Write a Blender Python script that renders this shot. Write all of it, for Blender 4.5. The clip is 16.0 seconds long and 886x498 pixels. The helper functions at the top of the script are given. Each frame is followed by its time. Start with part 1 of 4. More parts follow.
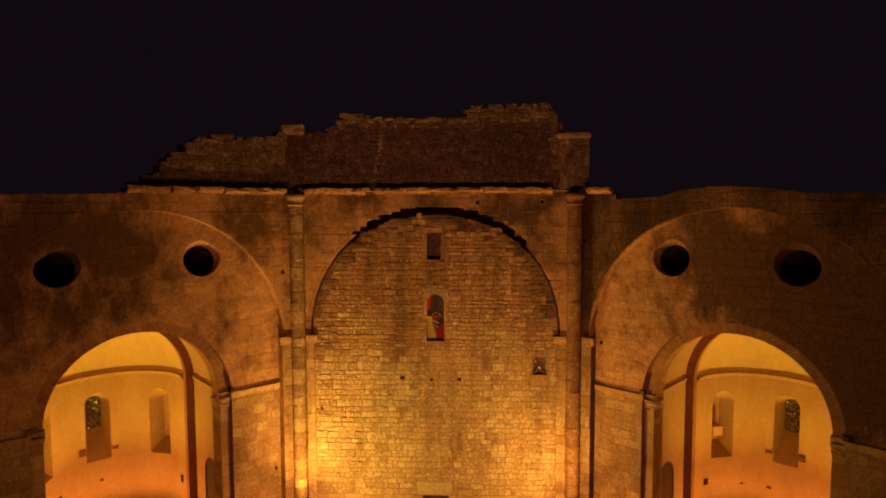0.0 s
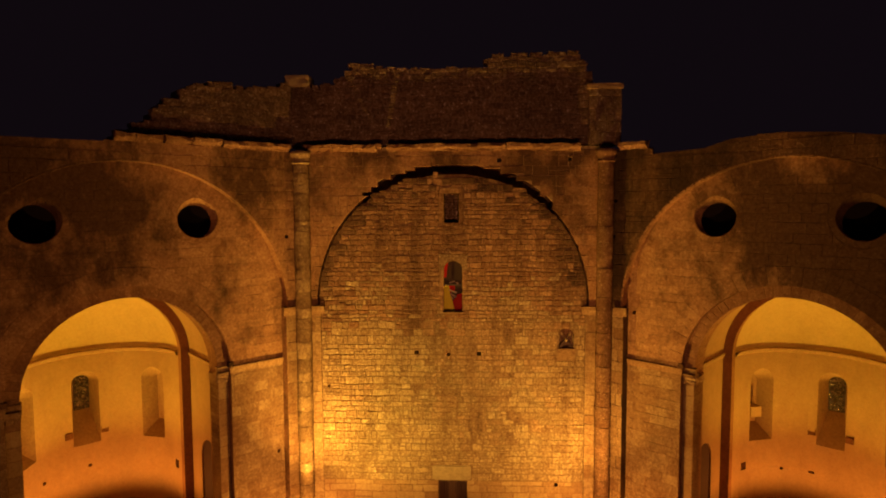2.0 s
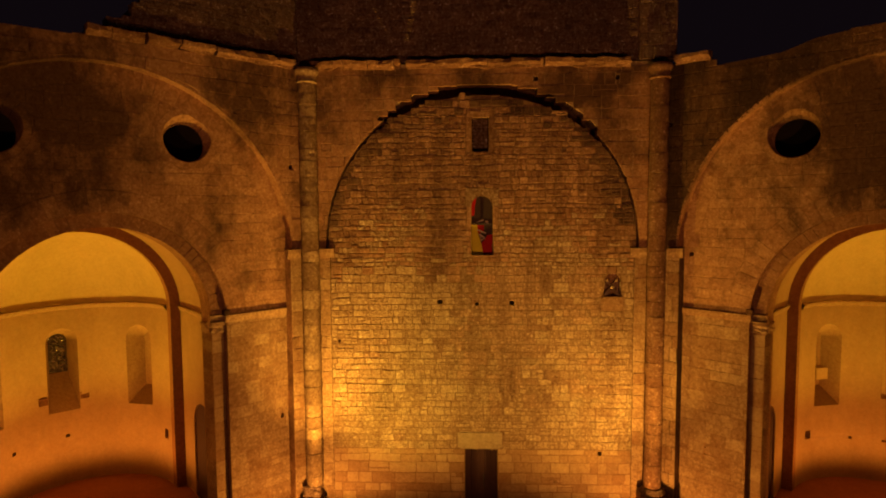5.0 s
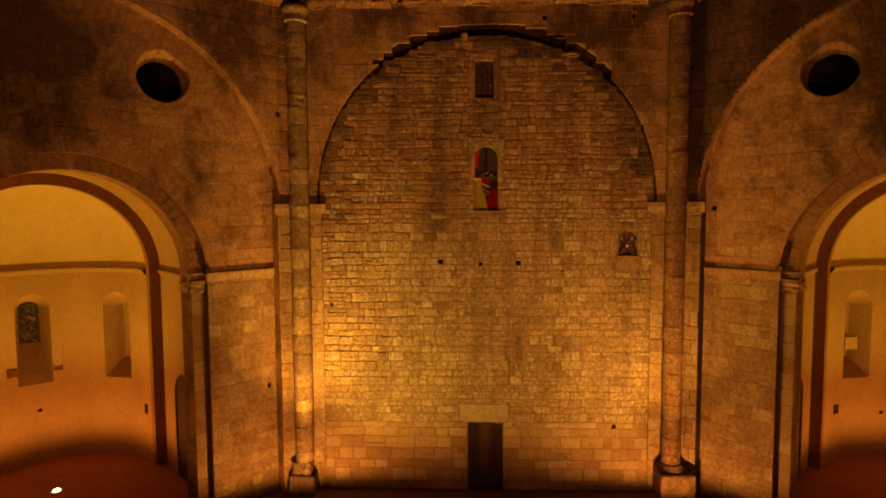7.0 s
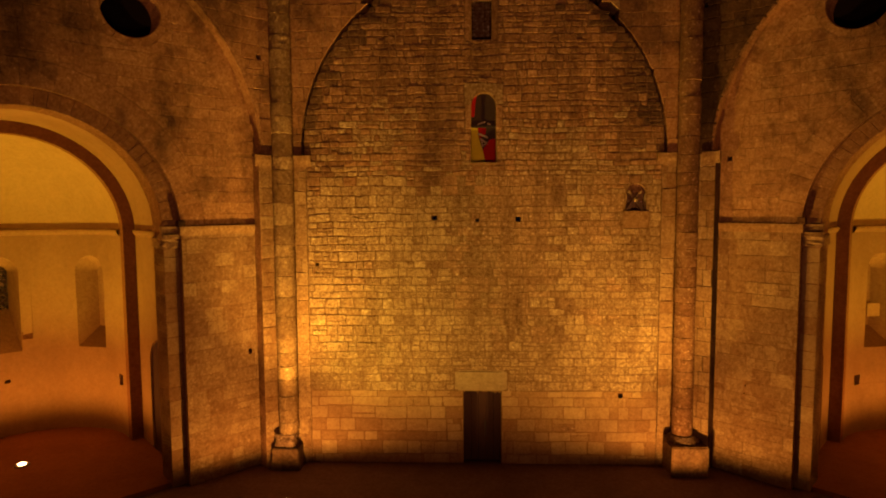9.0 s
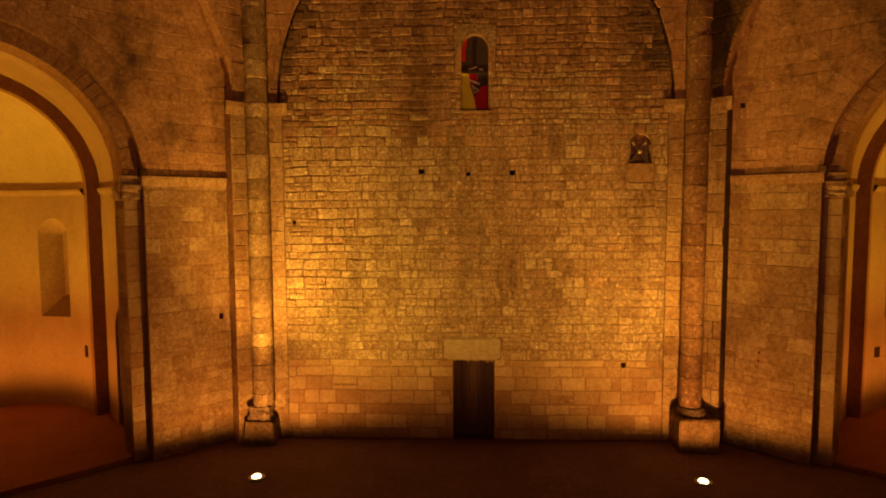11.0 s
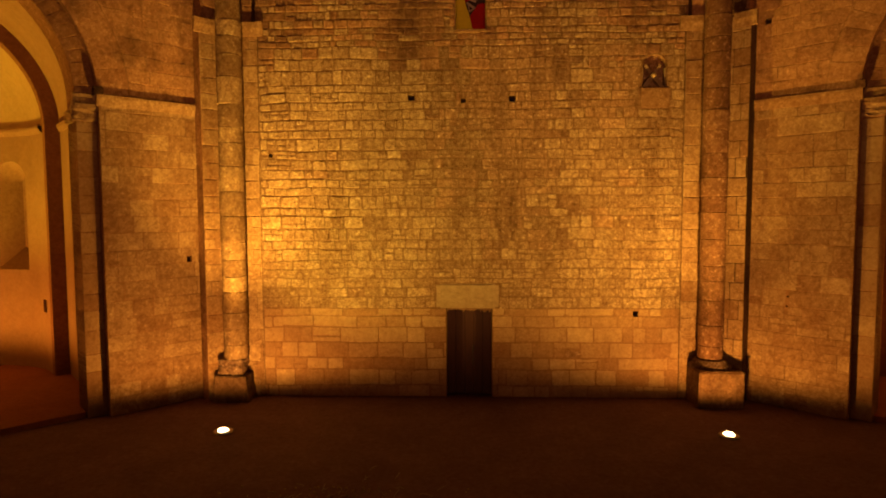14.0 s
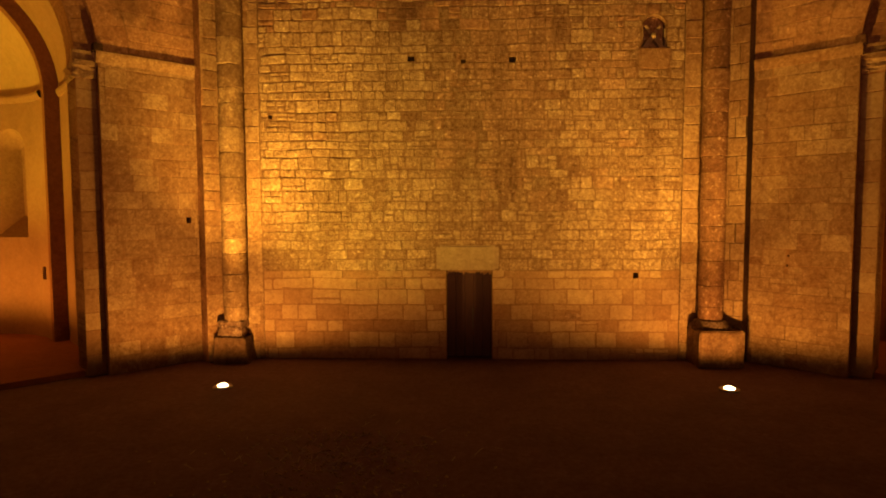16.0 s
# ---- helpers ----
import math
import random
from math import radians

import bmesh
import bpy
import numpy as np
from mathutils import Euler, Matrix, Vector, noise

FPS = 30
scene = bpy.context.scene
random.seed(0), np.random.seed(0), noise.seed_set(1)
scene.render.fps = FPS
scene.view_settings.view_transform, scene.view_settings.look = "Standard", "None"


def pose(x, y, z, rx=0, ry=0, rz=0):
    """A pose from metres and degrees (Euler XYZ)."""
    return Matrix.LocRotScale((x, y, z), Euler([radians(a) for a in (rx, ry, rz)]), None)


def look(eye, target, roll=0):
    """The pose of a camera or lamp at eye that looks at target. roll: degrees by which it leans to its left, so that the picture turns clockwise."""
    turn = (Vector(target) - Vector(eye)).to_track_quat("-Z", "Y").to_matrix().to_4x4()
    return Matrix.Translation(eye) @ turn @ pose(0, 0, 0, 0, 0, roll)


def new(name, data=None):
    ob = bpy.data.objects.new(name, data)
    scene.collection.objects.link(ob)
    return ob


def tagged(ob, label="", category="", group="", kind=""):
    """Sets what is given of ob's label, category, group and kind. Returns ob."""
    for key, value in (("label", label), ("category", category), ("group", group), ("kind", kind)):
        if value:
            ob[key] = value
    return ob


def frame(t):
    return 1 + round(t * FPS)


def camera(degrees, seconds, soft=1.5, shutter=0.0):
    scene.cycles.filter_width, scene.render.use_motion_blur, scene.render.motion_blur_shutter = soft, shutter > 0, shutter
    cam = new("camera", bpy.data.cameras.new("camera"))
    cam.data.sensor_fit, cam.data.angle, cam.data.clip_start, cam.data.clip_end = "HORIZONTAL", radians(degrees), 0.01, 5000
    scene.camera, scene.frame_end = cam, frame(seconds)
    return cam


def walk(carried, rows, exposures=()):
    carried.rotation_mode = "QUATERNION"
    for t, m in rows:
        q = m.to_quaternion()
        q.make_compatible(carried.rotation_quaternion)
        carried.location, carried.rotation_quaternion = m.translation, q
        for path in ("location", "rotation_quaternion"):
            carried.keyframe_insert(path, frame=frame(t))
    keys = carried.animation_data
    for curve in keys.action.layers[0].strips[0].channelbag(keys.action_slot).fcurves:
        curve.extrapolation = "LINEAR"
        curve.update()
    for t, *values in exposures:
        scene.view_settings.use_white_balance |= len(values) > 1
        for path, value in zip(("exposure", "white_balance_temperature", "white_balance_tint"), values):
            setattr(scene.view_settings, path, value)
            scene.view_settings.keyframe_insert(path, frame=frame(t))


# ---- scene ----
cam = camera(74.0, 16.0, soft=1.9)
PATH = [
    (0, (1.300, -3.638, 14.013), (1.220, -1.644, 13.876), -0.20),
    (0.5, (1.121, -3.162, 13.648), (1.042, -1.168, 13.511), -0.20),
    (1, (0.937, -2.692, 13.279), (0.859, -0.698, 13.141), -0.20),
    (1.5, (0.729, -2.239, 12.899), (0.652, -0.245, 12.761), -0.21),
    (2, (0.498, -1.790, 12.500), (0.422, 0.204, 12.362), -0.23),
    (2.5, (0.268, -1.334, 12.082), (0.192, 0.660, 11.945), -0.26),
    (3, (0.055, -0.874, 11.667), (-0.020, 1.120, 11.531), -0.27),
    (3.5, (-0.128, -0.417, 11.275), (-0.204, 1.577, 11.139), -0.26),
    (4, (-0.286, 0.029, 10.907), (-0.361, 2.023, 10.768), -0.28),
    (4.5, (-0.433, 0.465, 10.553), (-0.507, 2.458, 10.411), -0.30),
    (7, (-0.649, 2.297, 8.730), (-0.719, 4.290, 8.589), -0.30),
    (7.5, (-0.624, 2.612, 8.398), (-0.695, 4.606, 8.256), -0.30),
    (8, (-0.595, 2.914, 8.071), (-0.666, 4.908, 7.927), -0.30),
    (8.5, (-0.562, 3.200, 7.754), (-0.632, 5.194, 7.609), -0.30),
    (9, (-0.527, 3.480, 7.449), (-0.597, 5.474, 7.300), -0.30),
    (11.5, (-0.223, 5.033, 5.865), (-0.292, 7.026, 5.723), -0.20),
    (12, (-0.200, 5.350, 5.543), (-0.270, 7.343, 5.407), -0.20),
    (12.5, (-0.182, 5.639, 5.244), (-0.252, 7.633, 5.111), -0.20),
    (13, (-0.165, 5.878, 4.962), (-0.234, 7.872, 4.832), -0.20),
    (13.5, (-0.151, 6.040, 4.691), (-0.219, 8.035, 4.563), -0.20),
    (14, (-0.145, 6.117, 4.438), (-0.213, 8.112, 4.311), -0.20),
    (14.5, (-0.144, 6.131, 4.207), (-0.211, 8.126, 4.080), -0.20),
    (15, (-0.145, 6.116, 3.985), (-0.212, 8.111, 3.858), -0.20),
    (15.5, (-0.151, 6.097, 3.758), (-0.218, 8.092, 3.631), -0.20),
    (16, (-0.160, 6.077, 3.525), (-0.226, 8.072, 3.399), -0.20),
]
walk(cam, [(t, look(eye, target, roll)) for t, eye, target, roll in PATH],
     [(0, 0.82, 5900, 10), (2, 0.64, 6150, 10.5), (4.5, 0.4, 6400, 12), (7, 0.15, 6500, 15), (9, 0.1, 6500, 15), (12, 0.2, 6450, 12.5), (16, 0.25, 6400, 11.5)])

# ---- night sky ----
world = bpy.data.worlds.new("night_sky")
world.use_nodes = True
sky = world.node_tree.nodes["Background"]
sky.inputs[0].default_value = (0.66, 0.38, 0.55, 1)
sky.inputs[1].default_value = 0.0045
scene.world = world

# ---- plan: the octagonal crossing, north wall along x, chapels behind the two diagonal walls ----
from mathutils.geometry import tessellate_polygon

WALL_Y = 20.0
STRING_Z = 6.86
SPRING_Z = 8.8


class Frame:
    """A wall's own axes: u along it, z up, v away from the middle of the place."""

    def __init__(self, x, y, d, n):
        self.o, self.d, self.n = (x, y), d, n
        self.flip = d[0] * n[1] - d[1] * n[0] < 0

    def at(self, u, z, v):
        return (self.o[0] + self.d[0] * u + self.n[0] * v, self.o[1] + self.d[1] * u + self.n[1] * v, z)

    def side(self, u, v, turn):
        """Axes of a wall square to this one, starting at (u, v); turn: 1 looks to lower u, -1 to higher u."""
        x, y, _ = self.at(u, 0, v)
        return Frame(x, y, self.n, (-self.d[0] * turn, -self.d[1] * turn))


def slanted(x, y, degrees, s):
    a = radians(degrees)
    return Frame(x, y, (s * math.cos(a), -math.sin(a)), (s * math.sin(a), math.cos(a)))


NORTH = Frame(0, WALL_Y, (1, 0), (0, 1))
WEST = slanted(-7.926, 18.352, 44.5, -1)
EAST = slanted(8.08, 18.506, 42.0, 1)


# ---- uplights ----
def beam(name, where, target, watts, degrees, blend, radius=0.10, colour=(1.0, 0.40, 0.06)):
    lamp = bpy.data.lights.new(name, "SPOT")
    lamp.energy, lamp.color, lamp.spot_size, lamp.spot_blend, lamp.shadow_soft_size = watts, colour, radians(degrees), blend, radius
    ob = new(name, lamp)
    ob.matrix_world = look(where, target)
    return ob


LAMP_W, LAMP_E = (-5.0, 17.6, 0.0), (5.09, 17.63, 0.0)
CHAPEL_W, CHAPEL_E = WEST.at(3.04, 0.12, 4.3), EAST.at(3.0, 0.12, 4.3)
# the last two lamps are added out of view, as fill for the upper walls
FILL_FLOODS = [(-5.0, -5.2, 0.0), (5.0, -5.2, 0.0)]
DEEP, GOLD, AMBER = (1.0, 0.44, 0.05), (1.0, 0.39, 0.05), (1.0, 0.34, 0.10)
# each crossing lamp throws a wide beam over the wall beside it, a narrow one up its pier and a weak spill all round
for (x, y, _), tone, wide, wide_to, wide_angle, narrow, narrow_to, narrow_angle, spill in (
        (LAMP_W, (1.0, 0.56, 0.055), 3600, (1.98, -0.5, 4.0), 124, 2900, (-0.33, 2.2, 6.4), 56, 560),
        (LAMP_E, (1.0, 0.49, 0.055), 2000, (-1.9, -0.3, 4.0), 128, 1800, (-0.58, 1.15, 6.4), 74, 530)):
    lens = Vector((x, y, 0.12))
    beam("beam", lens, lens + Vector(wide_to), wide, wide_angle, 1.0, colour=tone)
    beam("pier_beam", lens, lens + Vector(narrow_to), narrow, narrow_angle, 1.0, colour=DEEP)
    beam("spill", lens, lens + Vector((0.0, 0.3, 5.9)), spill, 177.4, 0.3, colour=GOLD)
for p, watts in ((CHAPEL_W, 1750), (CHAPEL_E, 1450)):
    beam("beam", (p[0], p[1], 0.24), (p[0], p[1], 9), watts, 100, 1.0, colour=(1.0, 0.54, 0.03))
    beam("spill", (p[0], p[1], 0.24), (p[0], p[1], 9), watts * 0.3, 177, 0.4, colour=(1.0, 0.32, 0.03))
for p in FILL_FLOODS:
    beam("fill_flood", (p[0], p[1], 0.12), (p[0] * 0.6, 20, 13.0), 2250, 70, 1.0, radius=0.03, colour=AMBER)


# ---- materials ----
def material(name):
    m = bpy.data.materials.new(name)
    m.use_nodes = True
    return m, m.node_tree.nodes, m.node_tree.links, m.node_tree.nodes["Principled BSDF"]


def stone_material(name, dark, light, stain, stain_amount=0.6, rough=0.9, bump=0.5, pits=0.5, spread=0.5, grain=22.0, mottle=0.35, soot=(0.44, 0.66), flow=(0.55, 0.55, 0.16), flecks=0.3, patches=()):
    """Masonry: a tone for each stone, soft blotches, grain, pits, and black streaks of weather that run down the wall."""
    m, nodes, links, b = material(name)
    add = lambda kind: nodes.new(kind)  # noqa: E731
    geo, info = add("ShaderNodeNewGeometry"), add("ShaderNodeObjectInfo")
    tone = add("ShaderNodeMath")
    tone.operation = "ADD"
    links.new(geo.outputs["Random Per Island"], tone.inputs[0])
    links.new(info.outputs["Random"], tone.inputs[1])
    wrap = add("ShaderNodeMath")
    wrap.operation = "FRACT"
    links.new(tone.outputs[0], wrap.inputs[0])
    blot = add("ShaderNodeTexNoise")
    blot.inputs["Scale"].default_value, blot.inputs["Detail"].default_value, blot.inputs["Roughness"].default_value = 2.3, 6, 0.62
    links.new(geo.outputs["Position"], blot.inputs["Vector"])
    mixt = add("ShaderNodeMix")
    mixt.inputs[0].default_value = spread
    links.new(blot.outputs["Fac"], mixt.inputs["A"])
    links.new(wrap.outputs[0], mixt.inputs["B"])
    ramp = add("ShaderNodeValToRGB")
    ramp.color_ramp.elements[0].position, ramp.color_ramp.elements[1].position = 0.18, 0.82
    ramp.color_ramp.elements[0].color, ramp.color_ramp.elements[1].color = (*dark, 1), (*light, 1)
    links.new(mixt.outputs[0], ramp.inputs[0])
    # streaks and blotches of weather
    scale = add("ShaderNodeMapping")
    scale.inputs["Scale"].default_value = flow
    links.new(geo.outputs["Position"], scale.inputs["Vector"])
    wet = add("ShaderNodeTexNoise")
    wet.inputs["Scale"].default_value, wet.inputs["Detail"].default_value, wet.inputs["Roughness"].default_value = 1.4, 7, 0.68
    links.new(scale.outputs[0], wet.inputs["Vector"])
    cut = add("ShaderNodeMapRange")
    cut.inputs["From Min"].default_value, cut.inputs["From Max"].default_value, cut.inputs["To Max"].default_value = *soot, stain_amount
    # soot and painted-in dimming round some places: (x, y, z), reach, strength
    grime_and_dim = wet.outputs["Fac"]
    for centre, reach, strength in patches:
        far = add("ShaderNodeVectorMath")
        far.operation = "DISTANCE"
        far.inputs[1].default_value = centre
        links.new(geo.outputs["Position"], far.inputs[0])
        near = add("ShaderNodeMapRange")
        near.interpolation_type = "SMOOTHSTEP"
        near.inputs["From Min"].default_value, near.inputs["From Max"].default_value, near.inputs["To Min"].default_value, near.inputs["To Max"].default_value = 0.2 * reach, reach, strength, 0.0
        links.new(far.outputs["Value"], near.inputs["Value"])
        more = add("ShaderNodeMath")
        links.new(grime_and_dim, more.inputs[0])
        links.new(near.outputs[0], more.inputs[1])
        grime_and_dim = more.outputs[0]
    links.new(grime_and_dim, cut.inputs["Value"])
    mix1 = add("ShaderNodeMix")
    mix1.data_type = "RGBA"
    mix1.inputs["B"].default_value = (*stain, 1)
    links.new(cut.outputs[0], mix1.inputs["Factor"])
    links.new(ramp.outputs[0], mix1.inputs["A"])
    # pits and grain
    speck = add("ShaderNodeTexNoise")
    speck.inputs["Scale"].default_value, speck.inputs["Detail"].default_value, speck.inputs["Roughness"].default_value = grain, 7, 0.78
    links.new(geo.outputs["Position"], speck.inputs["Vector"])
    pit = add("ShaderNodeMapRange")
    pit.inputs["From Min"].default_value, pit.inputs["From Max"].default_value, pit.inputs["To Min"].default_value, pit.inputs["To Max"].default_value = 0.3, 0.7, 1 - pits, 1 + pits * 0.45
    links.new(speck.outputs["Fac"], pit.inputs["Value"])
    mul = add("ShaderNodeMix")
    mul.data_type, mul.blend_type = "RGBA", "MULTIPLY"
    mul.inputs["Factor"].default_value = 1
    patch = add("ShaderNodeTexNoise")
    patch.inputs["Scale"].default_value, patch.inputs["Detail"].default_value, patch.inputs["Roughness"].default_value = 9.5, 7, 0.74
    links.new(geo.outputs["Position"], patch.inputs["Vector"])
    fade = add("ShaderNodeMapRange")
    fade.inputs["From Min"].default_value, fade.inputs["From Max"].default_value, fade.inputs["To Min"].default_value, fade.inputs["To Max"].default_value = 0.40, 0.58, 1 - mottle, 1 + 0.25 * mottle
    links.new(patch.outputs["Fac"], fade.inputs["Value"])
    both = add("ShaderNodeMath")
    both.operation = "MULTIPLY"
    links.new(pit.outputs[0], both.inputs[0])
    links.new(fade.outputs[0], both.inputs[1])
    # thin dark cracks and pale scars
    lines = both
    for size, low, high_, width in ((3.1, 1 - 0.9 * mottle, 1.0, 0.018), (4.7, 1 + 0.8 * mottle, 1.0, 0.013)):
        vein = add("ShaderNodeTexNoise")
        vein.inputs["Scale"].default_value, vein.inputs["Detail"].default_value, vein.inputs["Roughness"].default_value = size, 6, 0.66
        links.new(geo.outputs["Position"], vein.inputs["Vector"])
        off = add("ShaderNodeMath")
        off.operation = "SUBTRACT"
        off.inputs[1].default_value = 0.5
        links.new(vein.outputs["Fac"], off.inputs[0])
        size_ = add("ShaderNodeMath")
        size_.operation = "ABSOLUTE"
        links.new(off.outputs[0], size_.inputs[0])
        line = add("ShaderNodeMapRange")
        line.inputs["From Min"].default_value, line.inputs["From Max"].default_value, line.inputs["To Min"].default_value, line.inputs["To Max"].default_value = width * 0.3, width, low, high_
        links.new(size_.outputs[0], line.inputs["Value"])
        more = add("ShaderNodeMath")
        more.operation = "MULTIPLY"
        links.new(lines.outputs[0], more.inputs[0])
        links.new(line.outputs[0], more.inputs[1])
        lines = more
    links.new(mix1.outputs["Result"], mul.inputs["A"])
    # pale flecks where the skin of the stone has come off
    chip = add("ShaderNodeTexNoise")
    chip.inputs["Scale"].default_value, chip.inputs["Detail"].default_value, chip.inputs["Roughness"].default_value = 13.0, 5, 0.7
    links.new(geo.outputs["Position"], chip.inputs["Vector"])
    pale = add("ShaderNodeMapRange")
    pale.inputs["From Min"].default_value, pale.inputs["From Max"].default_value, pale.inputs["To Min"].default_value, pale.inputs["To Max"].default_value = 0.57, 0.66, 1.0, 1.0 + flecks * 1.6
    links.new(chip.outputs["Fac"], pale.inputs["Value"])
    value = add("ShaderNodeMath")
    value.operation = "MULTIPLY"
    links.new(lines.outputs[0], value.inputs[0])
    links.new(pale.outputs[0], value.inputs[1])
    # darker spots are also redder
    warm = add("ShaderNodeCombineColor")
    links.new(value.outputs[0], warm.inputs[0])
    for channel, power in ((1, 1.3), (2, 1.5)):
        bent = add("ShaderNodeMath")
        bent.operation = "POWER"
        bent.inputs[1].default_value = power
        links.new(value.outputs[0], bent.inputs[0])
        links.new(bent.outputs[0], warm.inputs[channel])
    links.new(warm.outputs[0], mul.inputs["B"])
    links.new(mul.outputs["Result"], b.inputs["Base Color"])
    high = add("ShaderNodeMix")
    high.inputs[0].default_value = 0.6
    links.new(patch.outputs["Fac"], high.inputs["A"])
    links.new(speck.outputs["Fac"], high.inputs["B"])
    bp = add("ShaderNodeBump")
    bp.inputs["Strength"].default_value, bp.inputs["Distance"].default_value = bump, 0.05
    links.new(high.outputs[0], bp.inputs["Height"])
    links.new(bp.outputs[0], b.inputs["Normal"])
    b.inputs["Roughness"].default_value = rough
    b.inputs["Specular IOR Level"].default_value = 0.2
    return m


def plain_material(name, colour, rough=0.6, metal=0.0, vary=0.25, scale=9.0, bump=0.2, stretch=(1, 1, 1)):
    m, nodes, links, b = material(name)
    geo, n, mr = nodes.new("ShaderNodeNewGeometry"), nodes.new("ShaderNodeTexNoise"), nodes.new("ShaderNodeMapRange")
    n.inputs["Scale"].default_value, n.inputs["Detail"].default_value = scale, 5
    run = nodes.new("ShaderNodeMapping")
    run.inputs["Scale"].default_value = stretch
    links.new(geo.outputs["Position"], run.inputs["Vector"])
    links.new(run.outputs[0], n.inputs["Vector"])
    mr.inputs["To Min"].default_value, mr.inputs["To Max"].default_value = 1 - vary, 1 + vary
    links.new(n.outputs["Fac"], mr.inputs["Value"])
    mul = nodes.new("ShaderNodeMix")
    mul.data_type, mul.blend_type = "RGBA", "MULTIPLY"
    mul.inputs["Factor"].default_value = 1
    mul.inputs["A"].default_value = (*colour, 1)
    links.new(mr.outputs[0], mul.inputs["B"])
    links.new(mul.outputs["Result"], b.inputs["Base Color"])
    bp = nodes.new("ShaderNodeBump")
    bp.inputs["Strength"].default_value, bp.inputs["Distance"].default_value = bump, 0.02
    links.new(n.outputs["Fac"], bp.inputs["Height"])
    links.new(bp.outputs[0], b.inputs["Normal"])
    b.inputs["Roughness"].default_value, b.inputs["Metallic"].default_value = rough, metal
    return m


LIMESTONE = stone_material("limestone", (0.33, 0.225, 0.14), (0.57, 0.445, 0.295), (0.18, 0.103, 0.062), 0.65, spread=0.46, bump=0.8, mottle=0.34, pits=0.32, grain=24.0, soot=(0.46, 0.66), flow=(0.7, 0.7, 0.14), flecks=0.5)
ASHLAR = stone_material("ashlar", (0.285, 0.165, 0.092), (0.51, 0.378, 0.24), (0.20, 0.105, 0.058), 0.6, spread=0.46, mottle=0.24, pits=0.24, grain=24.0, bump=0.5, flecks=0.25)
DRESSED = stone_material("dressed_limestone", (0.31, 0.178, 0.098), (0.53, 0.395, 0.24), (0.24, 0.125, 0.068), 0.5, spread=0.55, mottle=0.14, pits=0.16, grain=24.0, bump=0.4, flecks=0.1)
RED_MORTAR = stone_material("red_mortar", (0.27, 0.15, 0.083), (0.38, 0.235, 0.138), (0.16, 0.085, 0.05), 0.45, grain=20.0, mottle=0.16, pits=0.16)
RUBBLE = stone_material("weathered_rubble", (0.14, 0.094, 0.078), (0.34, 0.245, 0.205), (0.085, 0.061, 0.052), 0.5, bump=1.0, spread=0.45, mottle=0.4, flecks=1.0)
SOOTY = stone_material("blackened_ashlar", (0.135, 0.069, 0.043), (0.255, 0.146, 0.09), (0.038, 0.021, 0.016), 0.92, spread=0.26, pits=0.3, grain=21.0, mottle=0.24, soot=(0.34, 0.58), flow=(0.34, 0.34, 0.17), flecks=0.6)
COLUMN_STONE = stone_material("stained_column", (0.185, 0.09, 0.057), (0.375, 0.222, 0.146), (0.10, 0.05, 0.034), 0.6, spread=0.35, pits=0.42, grain=32.0, mottle=0.24, bump=0.8, soot=(0.44, 0.64), flow=(0.5, 0.5, 0.3), flecks=0.8)
PALE = stone_material("pale_ashlar", (0.36, 0.28, 0.185), (0.47, 0.38, 0.26), (0.25, 0.19, 0.13), 0.3, spread=0.1, mottle=0.12, pits=0.12, bump=0.25, flecks=0.1)
# paler copy of the column stone; the west lamp's brighter light is in it
COLUMN_LIT = stone_material("lit_column", (0.22, 0.135, 0.082), (0.52, 0.385, 0.25), (0.12, 0.066, 0.043), 0.75, spread=0.46, pits=0.4, grain=32.0, mottle=0.28, bump=0.9, soot=(0.48, 0.68), flow=(0.5, 0.5, 0.3), flecks=0.5)
MORTAR = stone_material("mortar", (0.27, 0.175, 0.108), (0.42, 0.30, 0.19), (0.13, 0.08, 0.052), 0.5, grain=20.0, mottle=0.25, pits=0.26)
JOINT = stone_material("earthy_joint_mortar", (0.25, 0.155, 0.094), (0.38, 0.262, 0.163), (0.17, 0.105, 0.07), 0.5, grain=20.0, mottle=0.28, pits=0.28)
# tympanum soot; crown and spandrel patches paint weaker lamp light into the stone
SOOT_AND_DIM = [(WEST.at(3.6, 11.8, 0), 2.9, 0.16), (WEST.at(7.0, 10.6, 0), 2.8, 0.14), (WEST.at(4.0, 14.3, -0.4), 3.2, 0.12), (WEST.at(-1.0, 13.9, -0.4), 2.6, 0.15), (WEST.at(8.0, 13.6, -0.4), 3.4, 0.16), (NORTH.at(-3.6, 14.4, 0), 2.4, 0.10), (NORTH.at(3.8, 14.2, 0), 2.8, 0.12), (NORTH.at(0.0, 14.7, 0), 1.8, 0.10),
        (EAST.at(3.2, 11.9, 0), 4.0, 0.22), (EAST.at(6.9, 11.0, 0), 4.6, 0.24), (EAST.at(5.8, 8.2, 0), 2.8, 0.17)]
SOOTED_MORTAR = stone_material("sooted_mortar", (0.27, 0.145, 0.08), (0.38, 0.225, 0.13), (0.05, 0.026, 0.018), 0.86, grain=20.0, mottle=0.16, pits=0.16, soot=(0.50, 0.68), flow=(0.4, 0.4, 0.28), patches=SOOT_AND_DIM)
STAINED = stone_material("stained_ashlar", (0.325, 0.170, 0.097), (0.53, 0.32, 0.193), (0.066, 0.033, 0.021), 0.86, spread=0.3, pits=0.24, grain=22.0, mottle=0.22, soot=(0.50, 0.68), flow=(0.4, 0.4, 0.28), flecks=0.3, patches=SOOT_AND_DIM)
